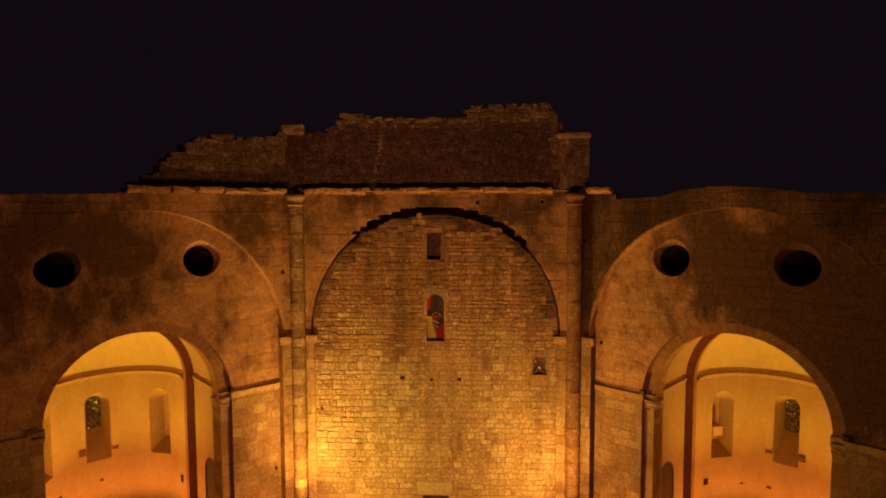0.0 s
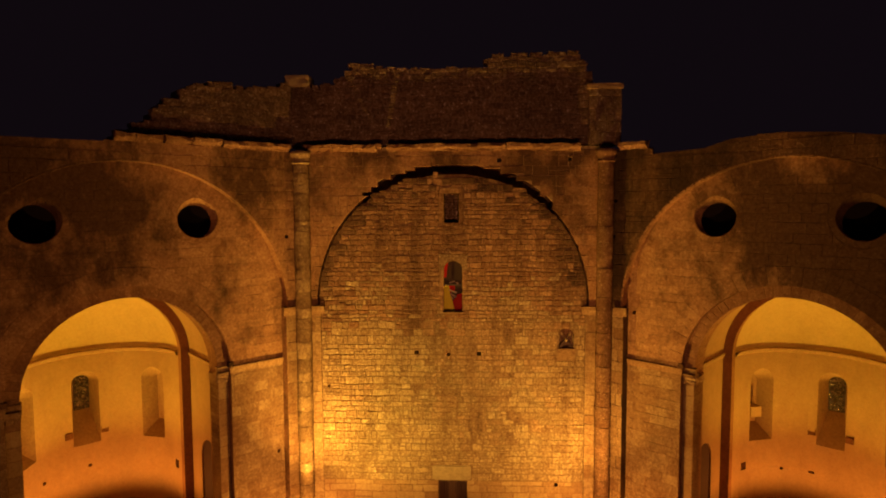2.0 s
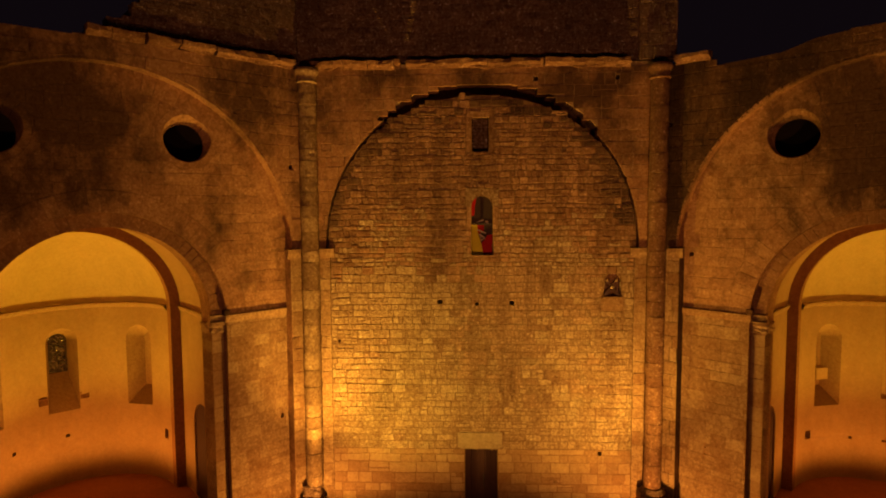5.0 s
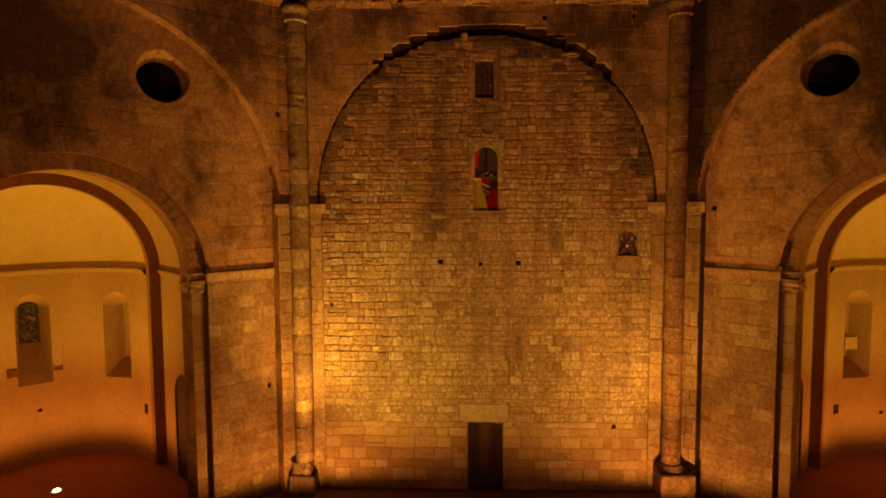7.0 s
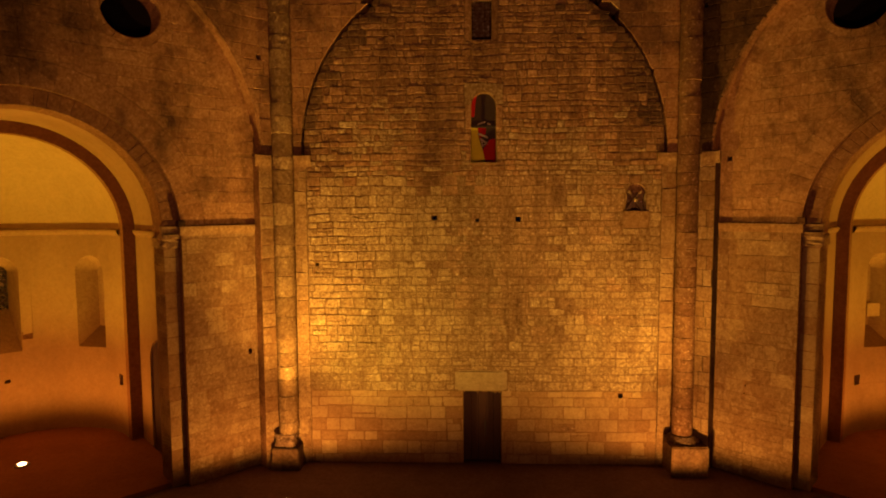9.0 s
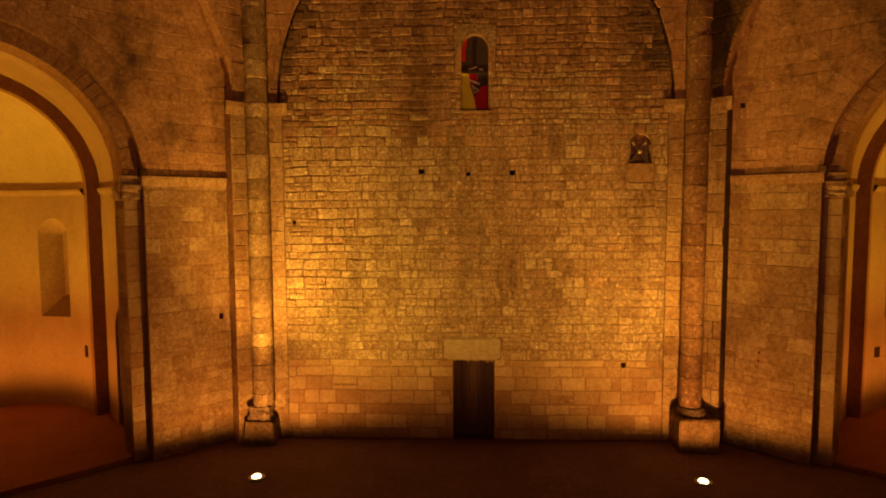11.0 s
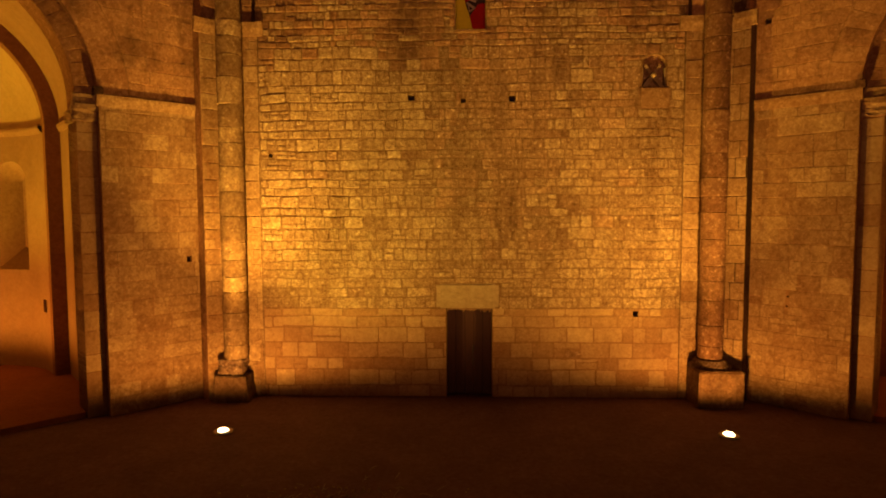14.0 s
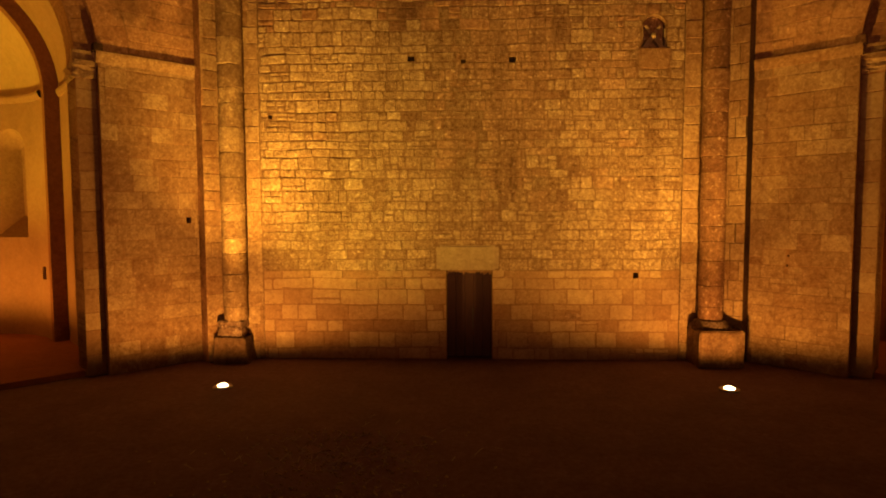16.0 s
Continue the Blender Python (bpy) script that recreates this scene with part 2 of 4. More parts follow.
# weather, plus the lamps' dimmer, redder light high up put into the colour
UPPER = stone_material("weathered_dimmed_infill", (0.28, 0.15, 0.09), (0.60, 0.382, 0.238), (0.10, 0.052, 0.034), 0.75, spread=0.42, bump=0.6, mottle=0.28, pits=0.28, grain=24.0, soot=(0.42, 0.64), flow=(0.75, 0.75, 0.11), flecks=0.45)
# rubble: grime, with the weak lamp light under the crown painted in
GRIMY_DIMMED = stone_material("grimy_dimmed_rubble", (0.14, 0.080, 0.050), (0.32, 0.205, 0.128), (0.06, 0.034, 0.025), 0.8, spread=0.36, bump=0.6, pits=0.26, grain=22.0, mottle=0.3, soot=(0.43, 0.62), flow=(0.5, 0.5, 0.13), flecks=0.3)
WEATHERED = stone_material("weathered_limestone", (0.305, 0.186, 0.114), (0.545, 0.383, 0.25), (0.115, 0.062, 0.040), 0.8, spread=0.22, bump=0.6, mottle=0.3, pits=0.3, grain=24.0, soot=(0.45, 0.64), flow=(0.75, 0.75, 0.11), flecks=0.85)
# red-brown stone, darkened in its colour for the weaker light on the inner order
RED_STONE = stone_material("red_brown_stone", (0.27, 0.14, 0.078), (0.42, 0.24, 0.138), (0.14, 0.07, 0.043), 0.5, spread=0.45, pits=0.2, grain=18.0, mottle=0.2)
RUST_STONE = stone_material("dark_red_stone", (0.15, 0.065, 0.036), (0.24, 0.105, 0.06), (0.09, 0.042, 0.026), 0.5, pits=0.3, grain=18.0)
BARE_PLASTER = stone_material("bare_plaster", (0.34, 0.22, 0.125), (0.42, 0.29, 0.175), (0.24, 0.15, 0.09), 0.35, bump=0.25, pits=0.12, spread=0.0, mottle=0.12, flecks=0.0)
PLASTER = stone_material("ochre_plaster", (0.40, 0.265, 0.145), (0.47, 0.33, 0.19), (0.30, 0.19, 0.11), 0.4, bump=0.12, pits=0.08, spread=0.0, grain=30.0, mottle=0.08, flecks=0.0)
DOME_PLASTER = stone_material("cream_plaster", (0.52, 0.40, 0.19), (0.60, 0.475, 0.235), (0.42, 0.31, 0.145), 0.35, bump=0.1, pits=0.06, spread=0.0, grain=30.0, mottle=0.06, flecks=0.0)
# chancel arch plaster, the shade on its unlit face put into a darker red
PLASTER_SHADED = stone_material("shaded_plaster", (0.27, 0.135, 0.068), (0.35, 0.185, 0.098), (0.17, 0.085, 0.05), 0.4, bump=0.15, pits=0.12, spread=0.0, mottle=0.15, flecks=0.0)
EARTH = stone_material("beaten_earth", (0.155, 0.096, 0.15), (0.215, 0.134, 0.20), (0.115, 0.070, 0.11), 0.5, bump=0.35, pits=0.2, spread=0.0, grain=11.0, mottle=0.16, flecks=0.0)
TILE_FLOOR = stone_material("chapel_floor", (0.30, 0.115, 0.055), (0.37, 0.145, 0.07), (0.23, 0.085, 0.04), 0.45, bump=0.1, pits=0.08, spread=0.0, mottle=0.1, flecks=0.0)
WOOD = plain_material("dark_wood", (0.06, 0.024, 0.030), 0.85, 0, 0.6, 14, stretch=(5, 5, 0.4))
IRON = plain_material("iron", (0.10, 0.09, 0.08), 0.5, 0.8, 0.3, 20)
STEEL = plain_material("steel", (0.42, 0.40, 0.37), 0.35, 1.0, 0.15, 30)
# near-black that stands in for the shade inside openings
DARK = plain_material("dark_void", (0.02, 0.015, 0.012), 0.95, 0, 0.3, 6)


def glowing(name, colour, strength):
    m, nodes, links, b = material(name)
    b.inputs["Base Color"].default_value = (0.8, 0.75, 0.6, 1)
    b.inputs["Emission Color"].default_value = (*colour, 1)
    b.inputs["Emission Strength"].default_value = strength
    return m


LENS = glowing("lamp_glass", (1.0, 0.72, 0.30), 9.0)


# ---- building helpers ----
class Geo:
    """Vertices and faces gathered before they become one mesh."""

    def __init__(self):
        self.v, self.f = [], []

    def add(self, verts, faces):
        k = len(self.v)
        self.v += verts
        self.f += [tuple(i + k for i in f) for f in faces]

    def box(self, fr, u0, u1, z0, z1, v0, v1):
        pts = [fr.at(u, z, v) for v in (v0, v1) for z in (z0, z1) for u in (u0, u1)]
        faces = [(0, 1, 3, 2), (5, 4, 6, 7), (0, 4, 5, 1), (2, 3, 7, 6), (0, 2, 6, 4), (1, 5, 7, 3)]
        self.add(pts, [f[::-1] for f in faces] if fr.flip else faces)

    def mesh(self, name, smooth=False, weld=False):
        me = bpy.data.meshes.new(name)
        me.from_pydata(self.v, [], self.f)
        if weld:
            bm = bmesh.new()
            bm.from_mesh(me)
            bmesh.ops.remove_doubles(bm, verts=bm.verts, dist=1e-4)
            bmesh.ops.recalc_face_normals(bm, faces=bm.faces)
            bm.to_mesh(me)
            bm.free()
        if smooth:
            me.polygons.foreach_set("use_smooth", [True] * len(me.polygons))
        me.update()
        return me


def part(name, geo, mat, parent=None, label="", smooth=False, weld=False):
    me = geo if isinstance(geo, bpy.types.Mesh) else geo.mesh(name, smooth, weld)
    if mat and not me.materials:
        me.materials.append(mat)
    ob = new(name, me)
    ob.parent = parent
    return tagged(ob, label)


def thing(name, label, category, kind="", group="", at=None):
    ob = new(name)
    ob.empty_display_size = 0.1
    return tagged(ob, label, category, group, kind)


def arc(cu, cz, r, a0, a1, n):
    return [(cu + r * math.cos(radians(a0 + (a1 - a0) * i / n)), cz + r * math.sin(radians(a0 + (a1 - a0) * i / n))) for i in range(n + 1)]


def arched(u0, u1, z0, zs, n=24):
    """The outline of an opening with a round head, counter-clockwise from the lower left."""
    return [(u0, z0), (u1, z0)] + arc((u0 + u1) / 2, zs, (u1 - u0) / 2, 0, 180, n)


def plate(geo, fr, outer, holes, v0, v1):
    """A slab of wall with holes through it."""
    loops = [outer, *holes]
    flat = [(u, z) for lo in loops for u, z in lo]
    tris = tessellate_polygon([[Vector((u, z, 0)) for u, z in lo] for lo in loops])
    n = len(flat)
    pts = [fr.at(u, z, v) for v in (v0, v1) for u, z in flat]
    faces = []
    for a, b, c in tris:
        area = (flat[b][0] - flat[a][0]) * (flat[c][1] - flat[a][1]) - (flat[c][0] - flat[a][0]) * (flat[b][1] - flat[a][1])
        if abs(area) < 1e-9:
            continue
        t = (a, b, c) if area > 0 else (a, c, b)
        faces += [t, tuple(i + n for i in t[::-1])]
    k = 0
    for lo in loops:
        m = len(lo)
        area = sum(lo[i - 1][0] * lo[i][1] - lo[i][0] * lo[i - 1][1] for i in range(m))
        out = (area > 0) == (lo is outer)
        for i in range(m):
            a, b = k + i, k + (i + 1) % m
            q = (a, a + n, b + n, b)
            faces.append(q if out else q[::-1])
        k += m
    geo.add(pts, [f[::-1] for f in faces] if fr.flip else faces)


def clip(poly, a, b, c):
    """The part of a convex outline where a*u + b*z <= c."""
    out = []
    for i, p in enumerate(poly):
        q = poly[(i + 1) % len(poly)]
        dp, dq = a * p[0] + b * p[1] - c, a * q[0] + b * q[1] - c
        if dp <= 0:
            out.append(p)
        if dp * dq < 0:
            s = dp / (dp - dq)
            out.append((p[0] + s * (q[0] - p[0]), p[1] + s * (q[1] - p[1])))
    return out


def less_rect(r, h):
    """Rectangle r = (u0, u1, z0, z1) less rectangle h: up to four pieces."""
    u0, u1, z0, z1 = r
    a0, a1, b0, b1 = h
    if a1 <= u0 or a0 >= u1 or b1 <= z0 or b0 >= z1:
        return [r]
    out = []
    if a0 > u0:
        out.append((u0, a0, z0, z1))
    if a1 < u1:
        out.append((a1, u1, z0, z1))
    m0, m1 = max(u0, a0), min(u1, a1)
    if b0 > z0:
        out.append((m0, m1, z0, b0))
    if b1 < z1:
        out.append((m0, m1, b1, z1))
    return out


def rough_outline(rng, p, joint, cut):
    """A rectangle p = (u0, u1, z0, z1) drawn in by a joint, with corners knocked off and ragged sides."""
    j = lambda: joint * rng.uniform(0.3, 1)  # noqa: E731
    a, b, c, d = p[0] + j(), p[1] - j(), p[2] + j(), p[3] - j()
    k = lambda: min(cut * rng.uniform(0.1, 1.0), (b - a) * 0.25, (d - c) * 0.25)  # noqa: E731
    s = lambda: joint * rng.uniform(-0.55, 0.3)  # noqa: E731
    m = lambda lo, hi: lo + (hi - lo) * rng.uniform(0.35, 0.65)  # noqa: E731
    return [(a + k(), c), (m(a, b), c - s()), (b - k(), c - s() * 0.5), (b, c + k()), (b + s(), m(c, d)), (b + s() * 0.5, d - k()),
            (b - k(), d), (m(a, b), d + s()), (a + k(), d + s() * 0.5), (a, d - k()), (a - s(), m(c, d)), (a - s() * 0.5, c + k())]


def coursed(rng, area, height, width, thin, split):
    """Rectangles of a coursed wall."""
    u0, u1, z0, z1 = area
    out, z = [], z0
    while z < z1 - 0.03:
        h = rng.uniform(*height(z)) if rng.random() > thin else rng.uniform(0.07, 0.12)
        top = min(z + h, z1)
        if z1 - top < 0.07:
            top = z1
        u = u0 - rng.uniform(0, 0.4)
        while u < u1:
            w = rng.uniform(*width(z)) * rng.choice((0.55, 0.8, 1, 1, 1.3, 1.6))
            a, b = max(u, u0), min(u + w, u1)
            if top - z > 0.2 and rng.random() < split:
                # two or three small stones packed into the height of the course
                mid = z + (top - z) * rng.uniform(0.35, 0.65)
                for lo, hi in ((z, mid), (mid, top)):
                    if b - a > 0.3 and rng.random() < 0.5:
                        half = a + (b - a) * rng.uniform(0.35, 0.65)
                        out += [(a, half, lo, hi), (half, b, lo, hi)]
                    else:
                        out.append((a, b, lo, hi))
            else:
                out.append((a, b, z, top))
            u += w
        z = top
    return out


def stones(rng, area, height, width, rects=(), inside=(), outside=(), below=None, joint=0.008, wave=0.02, round_off=0.016, thin=0.0, split=0.08):
    """Outlines of a wall's stones: rects are openings, inside and outside are circles (u, z, r, from z) that bound
    the masonry, below(u) is its broken top."""
    out = []
    for block in coursed(rng, area, height, width, thin, split):
        pieces = [block]
        for hole in rects:
            pieces = [q for p in pieces for q in less_rect(p, hole)]
        for p in pieces:
            if p[1] - p[0] < 0.05 or p[3] - p[2] < 0.04:
                continue
            poly = rough_outline(rng, p, joint, round_off)
            cu, cz = (p[0] + p[1]) / 2, (p[2] + p[3]) / 2
            if below and p[3] > below(cu):
                continue
            for su, sz, r, fz in inside:
                if cz < fz:
                    continue
                mid = math.atan2(cz - sz, cu - su)
                for da in (-0.12, -0.06, 0, 0.06, 0.12):
                    ca, sa = math.cos(mid + da), math.sin(mid + da)
                    poly = clip(poly, ca, sa, ca * su + sa * sz + r)
            for su, sz, r, fz in outside:
                if p[3] < fz:
                    continue
                mid = math.atan2(cz - sz, cu - su)
                ca, sa = math.cos(mid), math.sin(mid)
                poly = clip(poly, -ca, -sa, -(ca * su + sa * sz + r))
            if len(poly) < 3:
                continue
            area2 = abs(sum(poly[i - 1][0] * poly[i][1] - poly[i][0] * poly[i - 1][1] for i in range(len(poly))))
            if area2 < 0.008:
                continue
            out.append([(a1, b1 + wave * noise.noise((a1 * 0.9, b1 * 1.7, area[2]))) for a1, b1 in poly])
    return out


def stone_geo(geo, rng, fr, poly, v, proud=(0.012, 0.035), bevel=0.018, depth=0.03, relief=None):
    """One dressed stone: sides, worn arrises, and an uneven face."""
    n = len(poly)
    cu, cz = sum(p[0] for p in poly) / n, sum(p[1] for p in poly) / n
    depth_of = relief(cu, cz) if relief else 1.0
    bevel *= 0.4 + 0.6 * depth_of
    out = max(0.004, rng.uniform(*proud) * depth_of)
    inner = []
    for u, z in poly:
        d = math.hypot(u - cu, z - cz) or 1
        k = max(0.3, 1 - bevel * rng.uniform(0.8, 1.7) * 1.3 / d)
        inner.append((cu + (u - cu) * k, cz + (z - cz) * k))
    pts = [fr.at(u, z, v - out - rng.uniform(-0.004, 0.004)) for u, z in inner]
    pts += [fr.at(u, z, v - out + bevel * 0.75) for u, z in poly] + [fr.at(u, z, v + depth) for u, z in poly]
    faces = [tuple(range(n))]
    for i in range(n):
        j = (i + 1) % n
        faces += [(i, n + i, n + j, j), (n + i, 2 * n + i, 2 * n + j, n + j)]
    area = sum(poly[i - 1][0] * poly[i][1] - poly[i][0] * poly[i - 1][1] for i in range(n))
    turn = (area < 0) != fr.flip
    geo.add(pts, [f[::-1] for f in faces] if turn else faces)


def lay(rng, fr, polys, v, mat, parent, single=300, name="stone", rest="stonework", key=None, **how):
    """Lays stones on a wall: the lowest ones as pieces of their own, the others joined."""
    polys = sorted(polys, key=key or (lambda p: p[0][1]))
    for p in polys[:single]:
        g = Geo()
        stone_geo(g, rng, fr, p, v, **how)
        part(name, g, mat, parent)
    if polys[single:]:
        g = Geo()
        for p in polys[single:]:
            stone_geo(g, rng, fr, p, v, **how)
        tagged(part(rest, g, mat, parent), kind="stuff")


def voussoirs(cu, cz, r0, r1, a0, a1, count, gap=0.0035):
    out = []
    for i in range(count):
        b0, b1 = a0 + (a1 - a0) * i / count, a0 + (a1 - a0) * (i + 1) / count
        e = math.degrees(gap / r0)
        out.append(arc(cu, cz, r0, b0 + e, b1 - e, 2) + arc(cu, cz, r1, b1 - e, b0 + e, 2))
    return out


def moulding(geo, fr, profile, u0, u1):
    """A course with a profile of (v, z), run along u."""
    n = len(profile)
    pts = [fr.at(u, z, v) for u in (u0, u1) for v, z in profile]
    faces = [(i, (i + 1) % n, n + (i + 1) % n, n + i) for i in range(n)] + [tuple(range(n))[::-1], tuple(range(n, 2 * n))]
    geo.add(pts, faces)


def lathe(geo, x, y, profile, n=24):
    """Turned work on an upright axis: profile of (radius, z)."""
    m = len(profile)
    pts = [(x + r * math.cos(2 * math.pi * i / n), y + r * math.sin(2 * math.pi * i / n), z) for i in range(n) for r, z in profile]
    faces = [(i * m + k, ((i + 1) % n) * m + k, ((i + 1) % n) * m + k + 1, i * m + k + 1) for i in range(n) for k in range(m - 1)]
    faces += [tuple(i * m for i in range(n))[::-1], tuple(i * m + m - 1 for i in range(n))]
    geo.add(pts, faces)


def worn_block(geo, fr, u0, u1, z0, z1, v0, v1, rng, wear=0.03, cuts=4, taper=0.0, round_=0.06):
    """A block with rounded, chipped edges."""
    bm = bmesh.new()
    bmesh.ops.create_cube(bm, size=1)
    bmesh.ops.bevel(bm, geom=bm.edges, offset=round_, segments=2, affect="EDGES")
    bmesh.ops.subdivide_edges(bm, edges=[e for e in bm.edges if e.calc_length() > 0.4], cuts=cuts, use_grid_fill=True)
    bm.verts.ensure_lookup_table()
    seed = rng.uniform(0, 50)
    for q in bm.verts:
        k = noise.noise((q.co.x * 3 + seed, q.co.y * 3, q.co.z * 3)) + 0.5 * noise.noise((q.co.x * 8, q.co.y * 8 + seed, q.co.z * 8))
        q.co = q.co * (1 + k * wear * 2)
        q.co.x *= 1 - taper * (q.co.z + 0.5)
    bm.verts.index_update()
    pts = [fr.at(u0 + (q.co.x + 0.5) * (u1 - u0), z0 + (q.co.z + 0.5) * (z1 - z0), v0 + (q.co.y + 0.5) * (v1 - v0)) for q in bm.verts]
    faces = [tuple(w.index for w in f.verts) for f in bm.faces]
    geo.add(pts, [f[::-1] for f in faces] if fr.flip else faces)
    bm.free()


# ---- ground ----
g = Geo()
N = 60
gx = [-150 + 300 * i / N for i in range(N + 1)]
g.add([(x, y, 0.0) for y in gx for x in gx], [(j * (N + 1) + i, j * (N + 1) + i + 1, (j + 1) * (N + 1) + i + 1, (j + 1) * (N + 1) + i) for j in range(N) for i in range(N)])
ground = part("ground", g, EARTH)
tagged(ground, "dark beaten earth floor with fine gravel", "ground", kind="structure")

# ---- north wall: blocked great arch ----
rng = random.Random(4)
ARCH_R, ARCH_Z = 5.25, 9.0
FACE = -0.012
arch_wall = thing("wall_north", "tall ashlar wall with a great round blocked arch", "wall", "structure")
g = Geo()
ring = arc(0, ARCH_Z, ARCH_R, 0, 180, 48)
outer = [(-5.75, 0), (-4.95, 0), (-4.95, SPRING_Z), (-ARCH_R, SPRING_Z)] + ring[::-1] + [(ARCH_R, SPRING_Z), (4.95, SPRING_Z), (4.95, 0), (5.75, 0), (5.75, 14.75), (-5.75, 14.75)]
SOCKETS = [(1.67, 1.81, 14.18, 14.32), (4.25, 4.38, 14.2, 14.34)]
plate(g, NORTH, outer, [[(a, c), (b, c), (b, d), (a, d)] for a, b, c, d in SOCKETS], FACE, 1.3)
part("core", g, MORTAR, arch_wall)
infill = thing("infill_wall", "uneven limestone masonry closing the great arch", "wall", "structure")
DOOR = (-0.535, 0.545, 0.0, 2.13)
WIN = (-0.31, 0.38, 8.62, 10.2)
WIN2 = (-0.29, 0.25, 11.97, 13.05)
NICHE = (3.98, 4.53, 7.28, 7.75)
PUTLOGS = [(-1.42, -1.27, 7.03, 7.15), (-0.19, -0.08, 6.97, 7.06), (0.93, 1.08, 6.98, 7.11), (3.86, 3.98, 1.95, 2.08), (-4.74, -4.65, 5.73, 5.82)]
LINTEL = (-0.79, 0.71, 2.14, 2.74)
g = Geo()
top = [((4.99 - 0.24 * abs(math.sin(radians(a))) ** 4) * math.cos(radians(a)), ARCH_Z + (4.99 - 0.24 * abs(math.sin(radians(a))) ** 4) * math.sin(radians(a))) for a in range(0, 181, 4)]
holes = [[(a, c), (b, c), (b, d), (a, d)] for a, b, c, d in [WIN2, *PUTLOGS]]
holes += [arched(WIN[0], WIN[1], WIN[2], WIN[3], 12), arched(NICHE[0], NICHE[1], NICHE[2], NICHE[3], 12)]
plate(g, NORTH, [(-4.98, 0), (DOOR[0], 0), (DOOR[0], DOOR[3]), (DOOR[1], DOOR[3]), (DOOR[1], 0), (4.94, 0), (4.94, SPRING_Z + 0.09), (4.99, SPRING_Z + 0.09)] + top[1:-1] + [(-4.99, SPRING_Z + 0.09), (-4.94, SPRING_Z + 0.09)], holes, 0.0, 0.45)
part("core", g, JOINT, infill)
# plate added behind the infill to shut out sky and keep the gap dark
g = Geo()
plate(g, NORTH, [(-5.3, 8.0), (5.3, 8.0)] + arc(0, ARCH_Z, 5.3, 0, 180, 40), [], 0.85, 1.1)
part("backing", g, JOINT, infill)


def infill_height(z):
    if z < 2.05:
        return (0.26, 0.40)
    if z < 3.2:
        return (0.18, 0.28)
    if z < 8.0:
        return (0.17, 0.36)
    return (0.13, 0.25)


def infill_width(z):
    if z < 2.05:
        return (0.36, 0.74)
    if z < 3.2:
        return (0.28, 0.52)
    if z < 8.0:
        return (0.22, 0.46)
    return (0.17, 0.40)


jag = random.Random(8)
steps = [jag.uniform(-0.07, 0.05) for _ in range(60)]


def crest(u):
    """The ragged top of the infill: close under the arch at the sides, lower at the crown."""
    if u < -3.3 or u > 3.9:
        return 99.0
    r = 4.99 - 0.16 * max(0.0, 1 - abs(u - 0.3) / 3.2)
    return ARCH_Z + math.sqrt(r * r - u * u)


FRAMES = [(WIN2[0] - 0.17, WIN2[1] + 0.17, WIN2[3], WIN2[3] + 0.20), (WIN2[0] - 0.19, WIN2[0], WIN2[2] - 0.02, WIN2[3]), (WIN2[1], WIN2[1] + 0.17, WIN2[2] - 0.02, WIN2[3]),
          (WIN[0] - 0.16, WIN[0], 9.55, WIN[3] + 0.02), (WIN[1], WIN[1] + 0.18, 9.55, WIN[3] + 0.02), (WIN[0] - 0.18, WIN[1] + 0.18, WIN[3] + 0.02, WIN[3] + 0.60),
          (NICHE[0] - 0.08, NICHE[1] + 0.08, NICHE[2] - 0.5, NICHE[2])]
openings = [DOOR, LINTEL, WIN, WIN2, NICHE, *PUTLOGS, *FRAMES]
polys = stones(rng, (-4.94, 4.94, 0.0, 2.14), infill_height, infill_width, openings, joint=0.017, wave=0.03, round_off=0.03, thin=0.06, split=0.08)
for area in ((-4.94, 4.94, 2.14, SPRING_Z + 0.09), (-5.01, 5.01, SPRING_Z + 0.09, 13.95)):
    polys += stones(rng, area, infill_height, infill_width, openings, outside=[(0.035, WIN[3], 0.36, WIN[3]), (4.255, NICHE[3], 0.29, NICHE[3])],
                    inside=[(0, ARCH_Z, 5.01, ARCH_Z)], below=lambda u: crest(u) + steps[int((u + 5) * 3.1) % 60], joint=0.019, wave=0.045, round_off=0.045, thin=0.07, split=0.16)
polys = [[q for q in p] for p in polys if not (abs(sum(q[0] for q in p) / len(p) - 0.035) < 0.3 and WIN[2] < sum(q[1] for q in p) / len(p) < WIN[3] + 0.3)]
mixed = random.Random(12)
sooty, clean, upper, grimy_dimmed = [], [], [], []
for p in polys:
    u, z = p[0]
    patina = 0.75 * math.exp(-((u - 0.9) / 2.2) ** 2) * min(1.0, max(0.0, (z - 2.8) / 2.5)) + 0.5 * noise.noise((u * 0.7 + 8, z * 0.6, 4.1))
    # rises with height: real weather and the lamps' falloff painted into the stones
    grime_and_dim = (z - 7.2) / 3.0 + 0.8 * noise.noise((u * 0.5, z * 0.4, 2.2))
    (grimy_dimmed if z > 9.5 and 4.05 + 0.75 * mixed.random() + 0.5 * noise.noise((u * 0.8, z * 0.5, 7.7)) < math.hypot(u, z - ARCH_Z) else upper if 0.05 + 0.9 * mixed.random() < grime_and_dim else sooty if 0.2 + 0.5 * mixed.random() < patina else clean).append(p)
base = [p for p in clean if max(q[1] for q in p) < 2.2]
clean = [p for p in clean if max(q[1] for q in p) >= 2.2]
g = Geo()
